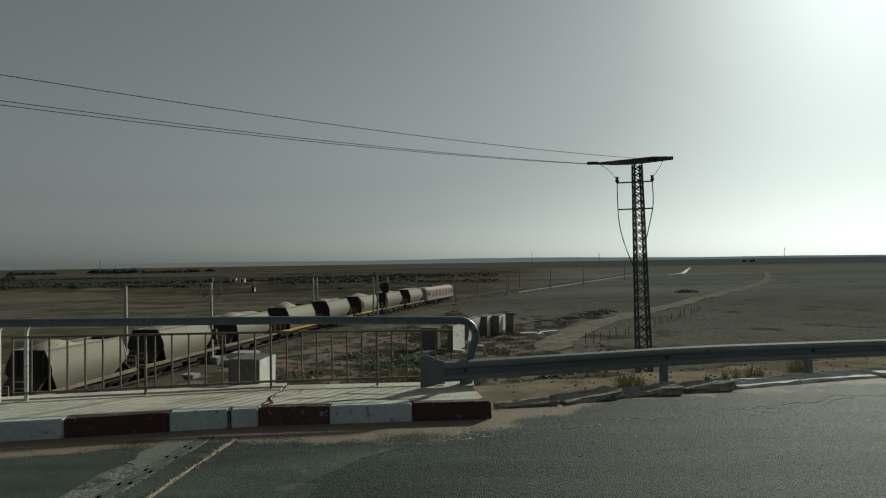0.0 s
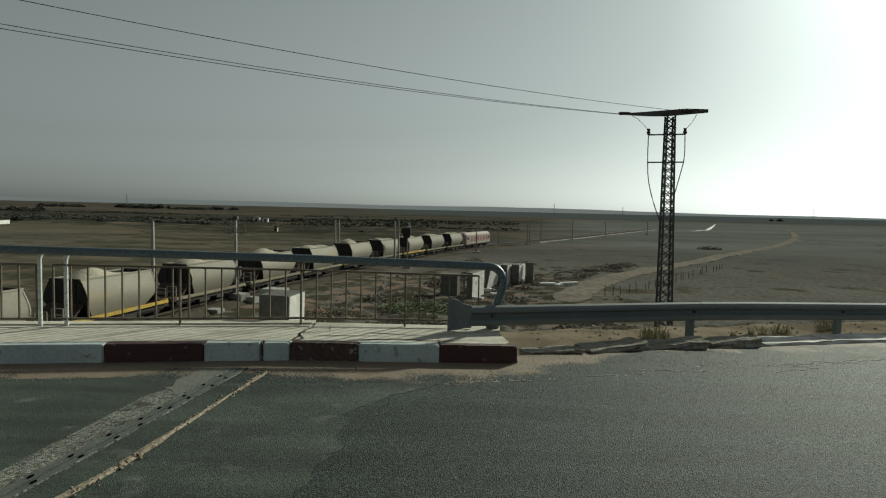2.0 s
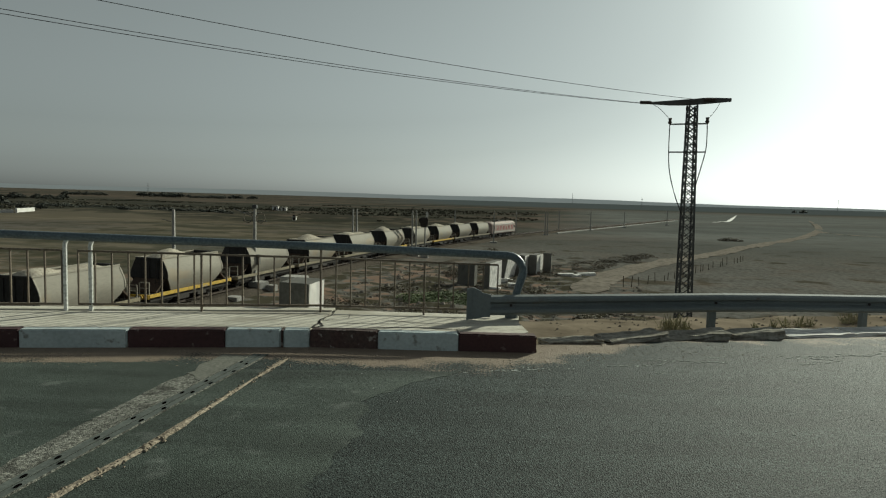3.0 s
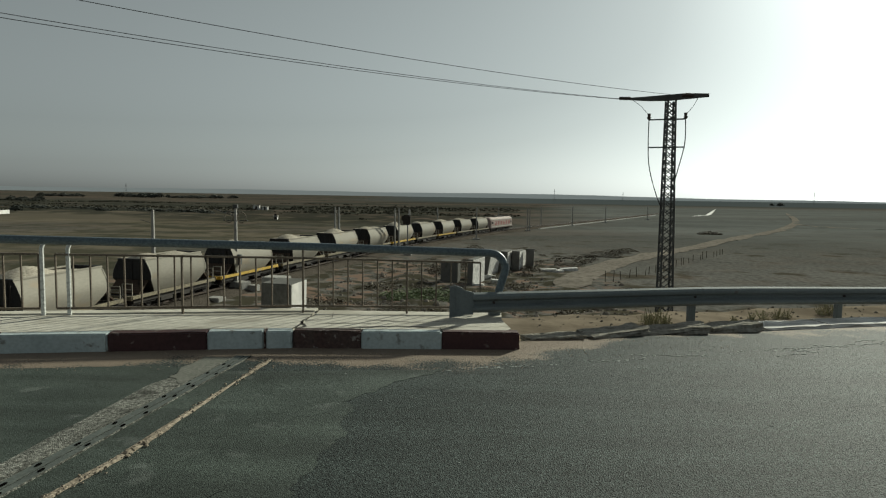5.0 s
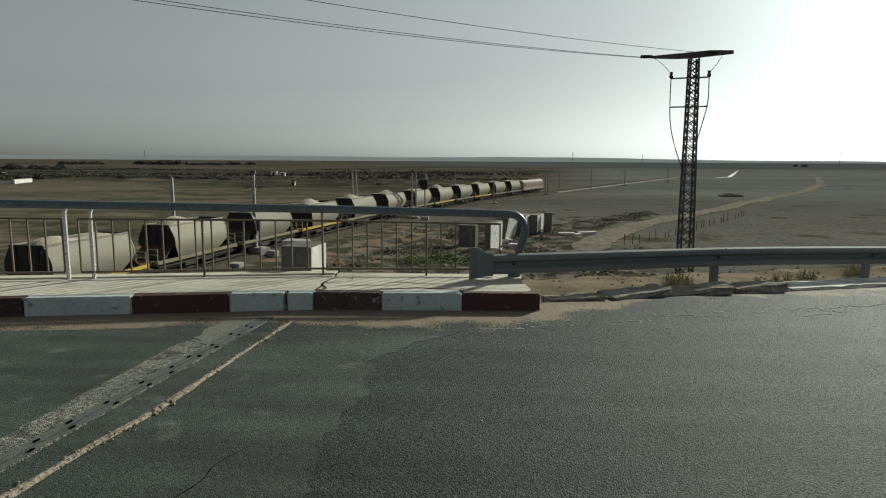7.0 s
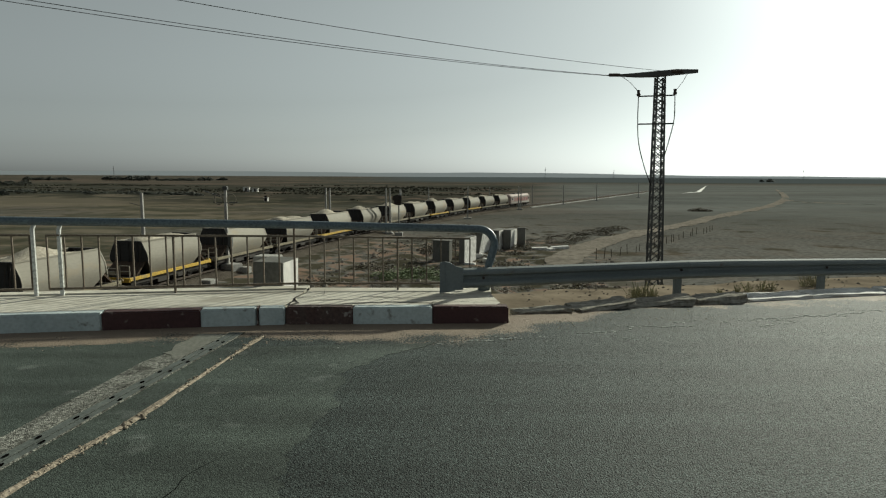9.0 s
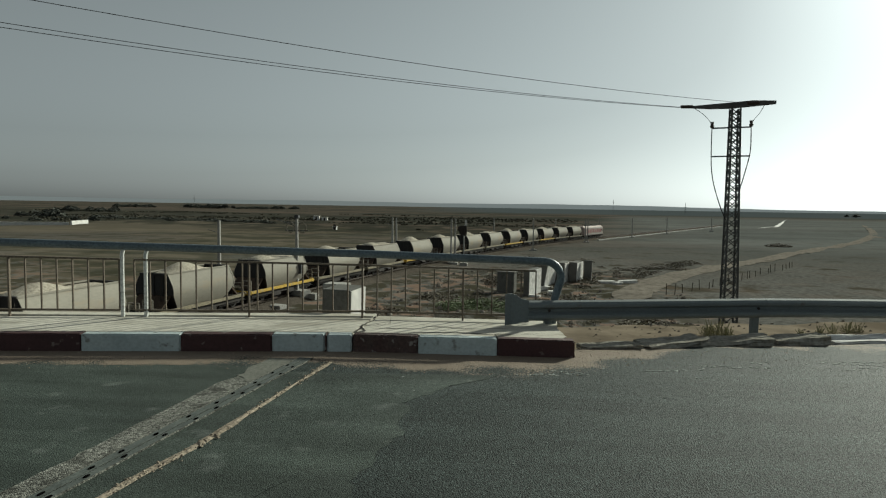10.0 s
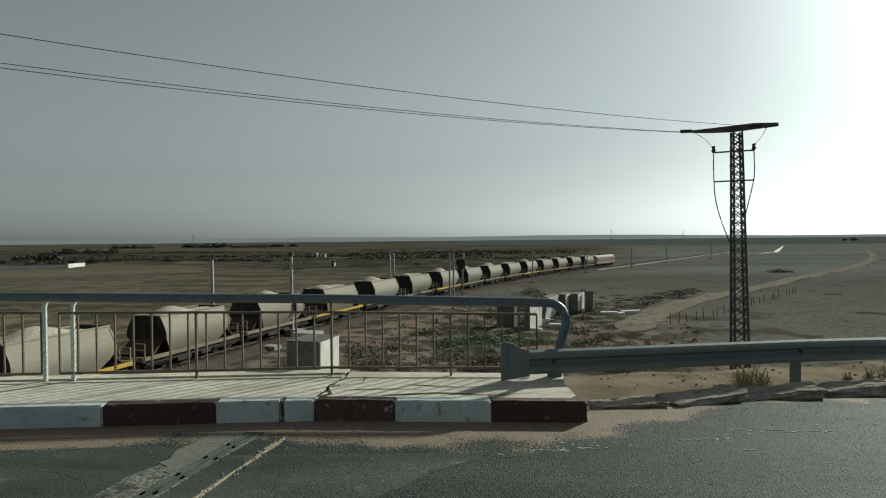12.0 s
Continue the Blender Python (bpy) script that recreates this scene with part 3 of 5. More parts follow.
def build_road():
    xs = [-42, -30, -20, -12, -6, -1.88, 0.59]
    top = [(x, kerb_y(x) + 0.05) for x in xs] + [(0.6, 7.2), (3, edge_y(3)), (8, edge_y(8)), (30, edge_y(30)), (70, edge_y(70))]
    low = [(70, edge_y(70) - 16), (30, edge_y(30) - 16), (0, -9), (-42, -17)]
    structure("road", Shape().slab(low + top, -0.22, 0.0), ASPHALT, "worn grey asphalt road with pale old paint flecks", "road")
    # smoother patch beside the joint
    left = [(-2.20 + 0.1 * (y - 6.0), y) for y in np.arange(-8, 5.95, 0.35)]
    right = [(-0.92 + 0.2 * wobble(y, 3, 0, 1.1) + 0.1 * wobble(y, 8, 0, 4.3) + 0.06 * wobble(y, 5, 0, 14) + (0.65 * max(0, y - 4.9)), y) for y in np.arange(5.9, -8, -0.04)]
    structure("road_patch", Shape().slab(left + right, -0.05, 0.0015), PATCHED, "smooth dark asphalt repair patch in the road", "road")

    far_edge = [(x, kerb_y(x) - 0.60 + 0.1 * wobble(x, 4, 0, 1.3) + 0.06 * wobble(x, 9, 0, 6.0)) for x in np.arange(-2.64, -14, -0.12)]
    near_edge = [(-14.0, -8.0), (-3.47, -8.0)] + [(-2.62 + 0.06 * (y - 6.0), y) for y in np.arange(-7.9, 5.9, 0.3)]
    structure("bridge_surfacing", Shape().slab(far_edge + near_edge, -0.05, 0.0015), PATCHED, "smooth dark asphalt surfacing on the bridge", "road")


def build_joint():
    """The bridge's expansion joint, skew across the road."""
    def at(x, y):
        return -2.265 + 0.1 * (y - 6.0) + x, y
    band = Shape().slab([at(-0.08, 6.12)] + [at(-0.08, -8.5)] + [at(-w + 0.025 * wobble(y, 7, 0, 2.3) + 0.02 * wobble(y, 2, 0, 9), y) for y, w in
                        ((y, 0.27 + 0.12 * max(0.0, min(1.0, (y - 3.3) / 2.6))) for y in np.arange(-8.5, 5.3, 0.1))], -0.05, 0.006)
    structure("joint_nosing", band, BRUSHED, "pale stony worn concrete band beside the bridge joint", "road")
    structure("joint_infill", Shape().slab([at(-0.08, 6.12), at(-0.37, 6.12), at(-0.35, 5.9), at(-0.38, 5.72), at(-0.34, 5.6), at(-0.3, 5.5), at(-0.33, 5.42), at(-0.22, 5.36), at(-0.16, 5.25), at(-0.08, 5.21)], -0.05, 0.009), LEVELLED, "smooth pale concrete infill at the joint's end", "road")
    joint = thing("expansion_joint", "dull steel bridge expansion joint set in the road", "bridge joint")
    for a, b in ((-0.072, -0.006), (0.006, 0.062)):
        part("joint_plate", Shape().slab([at(a, 6.2), at(b, 6.2), at(b, -8.5), at(a, -8.5)], -0.05, 0.009), STEELJOINT, joint)
    for a in (-0.078, 0.068):
        part("joint_lip", Shape().slab([at(a - 0.004, 6.2), at(a + 0.004, 6.2), at(a + 0.004, -8.5), at(a - 0.004, -8.5)], 0.0, 0.012), BRUSHED, joint)
    part("joint_gap", Shape().slab([at(-0.005, 6.2), at(0.005, 6.2), at(0.005, -8.5), at(-0.005, -8.5)], 0.0, 0.0045), SLOT, joint)
    rnd = random.Random(4)
    y = 5.9
    while y > -8:
        for k in (-0.04, 0.034):
            x0, y0 = at(k + rnd.uniform(-0.01, 0.01), y + rnd.uniform(-0.05, 0.05) - (0.06 if k > 0 else 0))
            part("joint_slot", Shape().slab([(x0 + 0.013 * math.cos(c), y0 + 0.03 * math.sin(c)) for c in np.arange(0, 6.2, 0.8)], 0.0, 0.0125), SLOT, joint)
        y -= 0.33
    crack = Shape()
    line = smooth_line([(-1.94, 6.1), (-1.985, 5.6), (-2.03, 5.12), (-2.08, 4.33), (-2.12, 3.71), (-2.23, 3.2), (-2.36, 2.2), (-2.6, -2), (-3.0, -8)])
    strip(crack, dense(line, 0.05), 0.036, 0.004, ragged=1.1)
    crack.v = [(x, y, 0.012 + 0.006 * wobble(x, y, 2, 9)) if k % 3 == 1 else (x, y, z) for k, (x, y, z) in enumerate(crack.v)]
    structure("joint_sealing", crack, SAND, "raised tan mortar seam along the road patch", "road")
    lumps = Shape()
    for k in range(300):
        i = rnd.randrange(len(line) - 1)
        q = rnd.random()
        x, y = (line[i][c] * (1 - q) + line[i + 1][c] * q + rnd.gauss(0, 0.025) for c in (0, 1))
        if y < 1:
            continue
        r = rnd.uniform(0.003, 0.011) * (2.2 if abs(y - 3.85) < 0.14 else 1)
        lumps.add([(x + r * a, y + r * b, 0.008 + r * c * 0.8) for a, b, c in ((-1, -.6, 0), (.9, -.8, 0), (1, .7, 0), (-.7, .9, 0), (-.4, -.3, 1), (.4, .2, .9))],
                  [(0, 1, 4), (1, 2, 5), (2, 3, 5), (3, 0, 4), (1, 5, 4), (3, 4, 5)])
    tagged(part("mortar_crumbs", lumps, SAND), "loose tan mortar crumbs along the seam", "rubble", kind="stuff")


def build_road_cracks():
    s = Shape()
    for line in ([(-1.5, 2.75), (-1.42, 2.95), (-1.45, 3.1), (-1.36, 3.3), (-1.28, 3.42)], [(-1.2, 4.5), (-1.05, 4.62), (-0.9, 4.6)], [(-2.9, 5.0), (-3.3, 5.2), (-3.6, 5.15)], [(-1.4, 5.25), (-1.2, 5.42), (-1.0, 5.4)]):
        strip(s, dense(smooth_line(line, 2), 0.04), 0.006, 0.0035, ragged=1.6)
    structure("road_cracks", s, SLOT, "fine dark cracks in the asphalt", "crack")


def build_grit():
    """Loose grit washed against the kerb foot and the broken edge."""
    rnd = random.Random(31)
    g = Shape()
    for _ in range(1000):
        x = rnd.uniform(-6.0, 3.2)
        y = (kerb_y(x) if x < 0.58 else edge_y(x) - 0.05) - 0.05 - 0.75 * rnd.random() ** 1.6
        r = 0.002 + 0.009 * rnd.random() ** 3
        g.add([(x + r * a * rnd.uniform(.7, 1.3), y + r * b, 0.001 + r * c) for a, b, c in ((-1, -.6, -.2), (.9, -.8, -.2), (1, .7, -.2), (-.7, .9, -.2), (-.4, -.3, .7), (.4, .2, .6))],
              [(0, 1, 4), (1, 2, 5), (2, 3, 5), (3, 0, 4), (1, 5, 4), (3, 4, 5)])
    tagged(part("grit", g, SAND), "loose grit and small stones along the kerb foot", "grit", kind="stuff")


def build_flecks():
    rnd = random.Random(9)
    s = Shape()
    def fleck(x, y, a, b, turn):
        ring = [(a * math.cos(c) * rnd.uniform(0.75, 1.1), b * math.sin(c) * rnd.uniform(0.6, 1.2)) for c in np.arange(0, 6.28, 0.7)]
        ring = [(x + p * math.cos(turn) - q * math.sin(turn), y + p * math.sin(turn) + q * math.cos(turn)) for p, q in ring]
        s.loft([[(p, q, -0.004) for p, q in ring], [(p, q, 0.002) for p, q in ring], [(x + (p - x) * 0.7, y + (q - y) * 0.7, 0.004) for p, q in ring]])
    # broken rope-like remains, several crumbs to a run
    for k in range(62):
        x = rnd.uniform(-0.3, 8.0)
        y = 5.95 + 0.325 * x + rnd.choice((0, 0, 0, 0, -0.28, 0.16)) + rnd.gauss(0, 0.03)
        for _ in range(rnd.choice((1, 2, 3, 4, 6))):
            if not (y > edge_y(x) - 0.25 and x > 0.6 or (x < 0.7 and y > kerb_y(x) - 0.4)):
                fleck(x, y, rnd.uniform(0.016, 0.04), rnd.uniform(0.008, 0.017), 0.2 + rnd.gauss(0, 0.5))
            x, y = x + rnd.uniform(0.04, 0.10), y + rnd.gauss(0.012, 0.025)
    for k in range(26):
        x, y = rnd.uniform(-2.2, 7), rnd.uniform(3.6, 6.0)
        fleck(x, y + 0.2 * max(0, x), rnd.uniform(0.006, 0.016), rnd.uniform(0.004, 0.01), rnd.uniform(0, 3))
    tagged(part("road_marking_flecks", s, FLECK), "worn pale flecks of an old painted road line", "road marking", kind="stuff")


def build_walkway():
    xs = [-42, -30, -20, -12, -6, -1.9]
    front, back = [(x, kerb_y(x) + 0.14) for x in xs], [(x, rail_y(x) + 0.17) for x in xs]
    walk_a = structure("pavement", Shape().slab(front + back[::-1], -0.05, 0.186), WALKWAY, "sunlit pale concrete footway with dusty streaks", "pavement")
    right = [(-1.87, kerb_y(-1.86) + 0.14), (0.44, kerb_y(0.44) + 0.14), (0.5, 7.0), (0.42, 7.5), (0.44, rail_y(0.44) + 0.1), (-1.87, rail_y(-1.86) + 0.17)]
    structure("pavement_end", Shape().slab(right, -0.25, 0.183), WALKWAY, "cracked pale concrete footway end on the bank", "pavement")
    # raised dusty ledge along the railing foot
    structure("parapet_ledge", Shape().slab([(x, rail_y(x) + 0.02) for x in xs] + [(x, rail_y(x) + 0.2) for x in xs[::-1]], 0.0, 0.205), WALKWAY, "low concrete ledge under the railing", "ledge")
    # deck
    deck = [(-42, kerb_y(-42) - 16)] + [(-1.9 - 1.3, -9.0), (-1.9, 8.0)] + [(x, rail_y(x) + 0.22) for x in xs[::-1]]
    structure("bridge_deck", Shape().slab(deck, -1.3, -0.23), CONCRETE, "grey concrete bridge deck", "bridge")
    # cracks in the footway end
    cracks = Shape()
    for line in ([(-1.95, 6.62), (-1.78, 6.85), (-1.9, 7.1), (-1.6, 7.35), (-1.68, 7.8)], [(-1.4, 6.8), (-0.8, 6.98), (-0.2, 6.95), (0.3, 7.15)], [(-1.2, 7.3), (-0.6, 7.22), (0.1, 7.4)], [(-0.25, 6.75), (-0.3, 6.95), (-0.15, 7.2)], [(-1.9, 6.75), (-1.86, 6.95), (-1.9, 7.2), (-1.84, 7.5), (-1.88, 7.95)], [(-2.3, 6.8), (-2.1, 6.98), (-1.95, 7.05)], [(-1.75, 7.0), (-1.4, 7.08), (-1.0, 7.12), (-0.7, 7.05)], [(0.0, 7.1), (0.2, 7.0), (0.4, 7.05)]):
        strip(cracks, dense(line, 0.05), 0.016, 0.189, ragged=1.5)
    structure("pavement_cracks", cracks, BOGIE, "dark cracks across the footway", "crack")


def build_kerb():
    cuts = [-14.0, -12.97, -11.94, -10.91, -9.88, -8.85, -7.82, -6.8, -5.77, -4.736, -3.70, -2.73, -2.165]
    row = [(a, b, WHITEPAINT if k % 2 else REDPAINT) for k, (a, b) in enumerate(zip(cuts, cuts[1:]))]
    row += [(-2.157, -2.143, WORNRED), (-2.135, -1.868, WHITEPAINT), (-1.862, -1.134, WORNRED), (-1.130, -0.266, WHITEPAINT), (-0.262, 0.578, REDPAINT)]
    rnd = random.Random(2)
    for a, b, mat in row:
        d = Vector((b - a, kerb_y(b - 1e-4) - kerb_y(a + 1e-4)))
        m = Matrix.Translation((a, kerb_y(a + 1e-4) + rnd.uniform(-0.006, 0.006), 0)) @ Matrix.Rotation(math.atan2(d.y, d.x), 4, "Z")
        b3 = bmesh.new()
        bmesh.ops.create_cube(b3, size=1.0)
        for p in b3.verts:
            p.co = ((p.co.x + 0.5) * d.length, (p.co.y + 0.5) * 0.15, -0.1 + (p.co.z + 0.5) * (0.29 + rnd.uniform(-0.004, 0.004)))
        bmesh.ops.bevel(b3, geom=list(b3.edges), offset=min(0.014, (b - a) * 0.2), segments=2, affect="EDGES")
        bmesh.ops.subdivide_edges(b3, edges=[e for e in b3.edges if e.calc_length() > 0.2], cuts=8, use_grid_fill=True)
        for p in b3.verts:
            p.co.y += 0.006 * wobble(p.co.x + a, p.co.z, 3, 6)
            p.co.z += 0.006 * wobble(p.co.x + a, p.co.y, 8, 6)
        me = bpy.data.meshes.new("kerbstone")
        b3.to_mesh(me)
        b3.free()
        me.materials.append(mat)
        ob = new("kerbstone", me)
        ob.matrix_basis = m
        tag = {WHITEPAINT: "white painted concrete kerbstone with dirt stains", REDPAINT: "dark red painted concrete kerbstone", WORNRED: "kerbstone with flaking dark red paint" if b - a > 0.1 else "thin mortar filler in the kerb joint"}[mat]
        tagged(ob, tag, "kerbstone", "kerbstones along the footway")


def build_broken_edge():
    """Broken concrete along the road's edge past the footway."""
    rnd = random.Random(12)
    x = 0.68
    while x < 13:
        far = x > 3.4
        w = rnd.uniform(0.9, 1.7) if far else rnd.uniform(0.45, 1.0)
        deep, high = (rnd.uniform(0.34, 0.45), rnd.uniform(0.10, 0.13)) if far else (rnd.uniform(0.28, 0.42), rnd.uniform(0.10, 0.15) if x > 1.2 else 0.085)
        b = bmesh.new()
        bmesh.ops.create_cube(b, size=1.0)
        bmesh.ops.subdivide_edges(b, edges=list(b.edges), cuts=7, use_grid_fill=True)
        seed = rnd.uniform(0, 99)
        for p in b.verts:
            q = p.co.copy()
            p.co = (q.x * w, q.y * deep, q.z * high + high / 2 - 0.05)
            k = 0.035 if far else 0.055
            p.co += Vector((wobble(q.x * w + seed, q.y, q.z, 4) * k, wobble(q.x * w, q.y + seed, q.z, 4) * k, wobble(q.x * w, q.y, seed, 5) * k * 0.45))
        me = bpy.data.meshes.new("broken_kerb")
        b.to_mesh(me)
        b.free()
        me.materials.append(LIME_AND_SUN if far else LUMP)
        ob = new("broken_kerb", me)
        tilt = 2 if far else 6
        ob.matrix_basis = pose(x + w / 2, edge_y(x + w / 2) + (0.22 if far else 0.2) + rnd.uniform(-0.04, 0.05), -0.02, rnd.uniform(-tilt, tilt), rnd.uniform(-tilt, tilt), 15.6 + rnd.uniform(-1, 1) * (2 if far else 8))
        tagged(ob, "pale worn concrete edge strip half buried in sand" if far else "broken tilted concrete kerb piece half buried in sand", "kerb piece", "broken kerb pieces along the bank")
        x += w * (1.0 if far else rnd.uniform(0.85, 1.05))


# ---- railing and guard rail ----
def build_railing():
    r = thing("railing", "blue-grey steel bridge railing with pale posts", "railing")
    pts = [(x, rail_y(x), rail_top(x)) for x in (-16, -12, -8, -5, -3.4, -1.9, -0.9, 0.0, 0.27)]
    cx, cz = 0.27, rail_top(0.3) - 0.2
    pts += [(cx + 0.2 * math.sin(a), rail_y(0.4), cz + 0.2 * math.cos(a)) for a in np.arange(0.3, 1.75, 0.2)]
    pts += [(0.40, rail_y(0.4) - 0.02, 0.5), (0.37, rail_y(0.4) - 0.03, 0.16)]
    part("handrail", Shape().tube(pts, 0.05, 12), RAILBLUE, r, "thick blue-grey tubular handrail")
    for x in (-10.6, -10.3, -7.75, -7.45, -4.965, -4.685):
        s = Shape()
        y, z = rail_y(x), rail_top(x) - 0.04
        s.loft([[(x - 0.021, y - 0.012, a), (x + 0.021, y - 0.012, a), (x + 0.021, y + 0.012, a), (x - 0.021, y + 0.012, a)] for a in (0.18, z - 0.06)] +
               [[(x - 0.010, y + 0.0, z), (x + 0.034, y + 0.0, z), (x + 0.034, y + 0.03, z), (x - 0.010, y + 0.03, z)]])
        part("post", s, POSTPAINT, r, "pale painted flat steel post")
    def hi(x):
        return 0.905 - 0.0145 * (x + 4.8)
    for x0, x1, legs in ((-10.4, -7.6, (-9.0,)), (-7.6, -5.0, (-6.3,)), (-4.82, -2.03, (-3.43, -2.03)), (-2.03, 0.16, (-0.75,))):
        for nm, z in (("top_bar", lambda x: hi(x)), ("bottom_bar", lambda x: 0.268)):
            part(nm, Shape().bar((x0, rail_y(x0), z(x0)), (x1, rail_y(x1), z(x1)), 0.028, 0.024), BARS, r)
        n = round((x1 - x0) / 0.186)
        for k in range(n + 1):
            x = x0 + (x1 - x0) * k / n
            y = rail_y(x)
            part("baluster", Shape().bar((x, y, 0.27), (x, y, hi(x)), 0.017), BARS, r)
        for x in legs:
            part("leg", Shape().bar((x, rail_y(x) - 0.012, 0.17), (x, rail_y(x) - 0.012, rail_top(x) if x > -2.2 and x < -2 else hi(x)), 0.023), BARS, r)


def beam_ring(x, y, z, d, k=1.0):
    """A W-shaped section across the way d."""
    nrm = Vector((d.y, -d.x))
    prof = [(0.0, 0.15), (0.045, 0.13), (0.075, 0.10), (0.075, 0.06), (0.015, 0.02), (0.015, -0.02), (0.075, -0.06), (0.075, -0.10), (0.045, -0.13), (0.0, -0.15)]
    out = [(x + nrm.x * a * k, y + nrm.y * a * k, z + b * 0.84) for a, b in prof]
    return out + [(x + nrm.x * (a * k - 0.006), y + nrm.y * (a * k - 0.006), z + b * 0.84) for a, b in prof[::-1]]


def build_guard():
    g = thing("guard_rail", "weathered grey galvanised steel crash barrier beside the road", "guard rail")
    d = Vector((1, 0.30)).normalized()
    def bz(x):
        return 0.36 if x < 3.5 else 0.36 - 0.024 * (x - 3.5)
    cuts = [(0.05, 3.3), (3.3, 7.0), (7.0, 11.0), (11.0, 20.0)]
    for i, (a, b) in enumerate(cuts):
        rows = [beam_ring(x, guard_y(x) - 0.004 * (i % 2), bz(x), d) for x in np.linspace(a - (0.15 if i else 0), b, 6)]
        part("beam", Shape().loft(rows, True, False), GALV, g)
    # fishtail end plate, curling to the footway
    s = Shape()
    rows = []
    for k, (x, h0, h1, off) in enumerate(((0.08, 0.225, 0.495, 0.06), (-0.02, 0.22, 0.52, 0.05), (-0.08, 0.2, 0.56, 0.03), (-0.14, 0.19, 0.575, 0.0), (-0.21, 0.186, 0.57, 0.03))):
        y = guard_y(x) - off
        rows.append([(x, y, h0), (x, y, h1), (x, y + 0.02, h1), (x, y + 0.02, h0)])
    part("end_plate", Shape().loft(rows), GALV, g)
    for x in (0.33, 3.06, 5.42, 7.8, 10.2, 12.6, 15):
        y = guard_y(x) + 0.05
        sp = Shape().box(-0.05, 0.05, 0, 0.07, -0.5, bz(x) - 0.02 + 0.10, 0.006, pose(x, y, 0, 0, 0, 17))
        part("post", sp, GALV, g)
        part("bolt", Shape().tube([(x, y - 0.09, bz(x)), (x, y - 0.05, bz(x))], 0.018, 6), BOGIE, g)


def build_blocks():
    """Concrete blocks down the bank behind the footway."""
    rnd = random.Random(5)
    s = Shape().box(-0.2, 0.2, -0.29, 0.29, 0, 1.08, 0.008)
    behind = part("concrete_block", Shape().box(-0.17, 0.17, -0.15, 0.15, 0, 1.045, 0.012), BLOCKGREY)
    behind.matrix_basis = pose(-2.80, 9.05, -0.6, 0, 0.5, -5)
    tagged(behind, "smaller weathered concrete block behind the parapet block", "concrete block")
    ob = thing("concrete_block", "upright weathered concrete parapet block, toned dark for shade, sun side white", "concrete block", m=pose(-2.49, 8.36, -0.6, 0, 0.8, -5))
    # core coloured dark for shade; a white sheet paints the sunlit side
    part("core", s, WEATHERED_SHADE, ob)
    part("painted_side", Shape().box(0.204, 0.216, -0.285, 0.285, 0.02, 1.07, 0.004), LIME_AND_SUN, ob, "side sheet coloured white for the sun on it")
    rows = [  # x, y, width, depth, height, turn, lean: huts and slabs on the low ground
        (-1.95, 71.61, 1.95, 1.3, 2.30, -14, 0), (0.9, 70.5, 0.6, 4.4, 2.86, -18, 0), (2.7, 78.6, 0.7, 4.6, 2.75, -18, 9),
        (5.0, 83.0, 1.2, 3.6, 2.69, -18, 0), (6.7, 84.0, 1.0, 3.4, 2.58, -18, 0), (8.3, 84.5, 1.0, 0.6, 2.58, -10, 0)]
    for k, (x, y, w, d, h, a, lean) in enumerate(rows):
        ob = thing("concrete_slab", "upright precast slab coloured dark for shade, one side white for sunlight" if 0 < k < 5 else "dark weathered concrete hut block on the low ground", "concrete slab", "concrete slabs below the bank",
                   pose(x, y, ground_z(x, y), 0, lean + rnd.uniform(-1, 1), a))
        # slab shade and sunlight are coloured in: dark core, white side face
        part("core", Shape().box(-w / 2, w / 2, -d / 2, d / 2, -0.6, h, 0.03), WEATHERED_SHADE if k == 0 else DARKBLOCK_SHADE, ob)
        if 0 < k < 5:
            part("painted_side", Shape().box(w / 2 + 0.004, w / 2 + 0.06, -d / 2 - 0.02, d / 2, -0.1, h - 0.05, 0.02), LIME_AND_SUN, ob, "side sheet coloured white for the sun on it")
            if k < 3:
                part("foot", Shape().box(w / 2 + 0.07, w / 2 + 1.3, -d / 2 - 0.3, -d / 2 + 0.3, -0.3, 0.3, 0.05), LIME_AND_SUN, ob)
        else:
            part("cap", Shape().box(-w / 2 - 0.08, w / 2 + 0.08, -d / 2 - 0.08, d / 2 + 0.08, h + 0.01, h + 0.12, 0.03), DARKBLOCK_SHADE, ob)


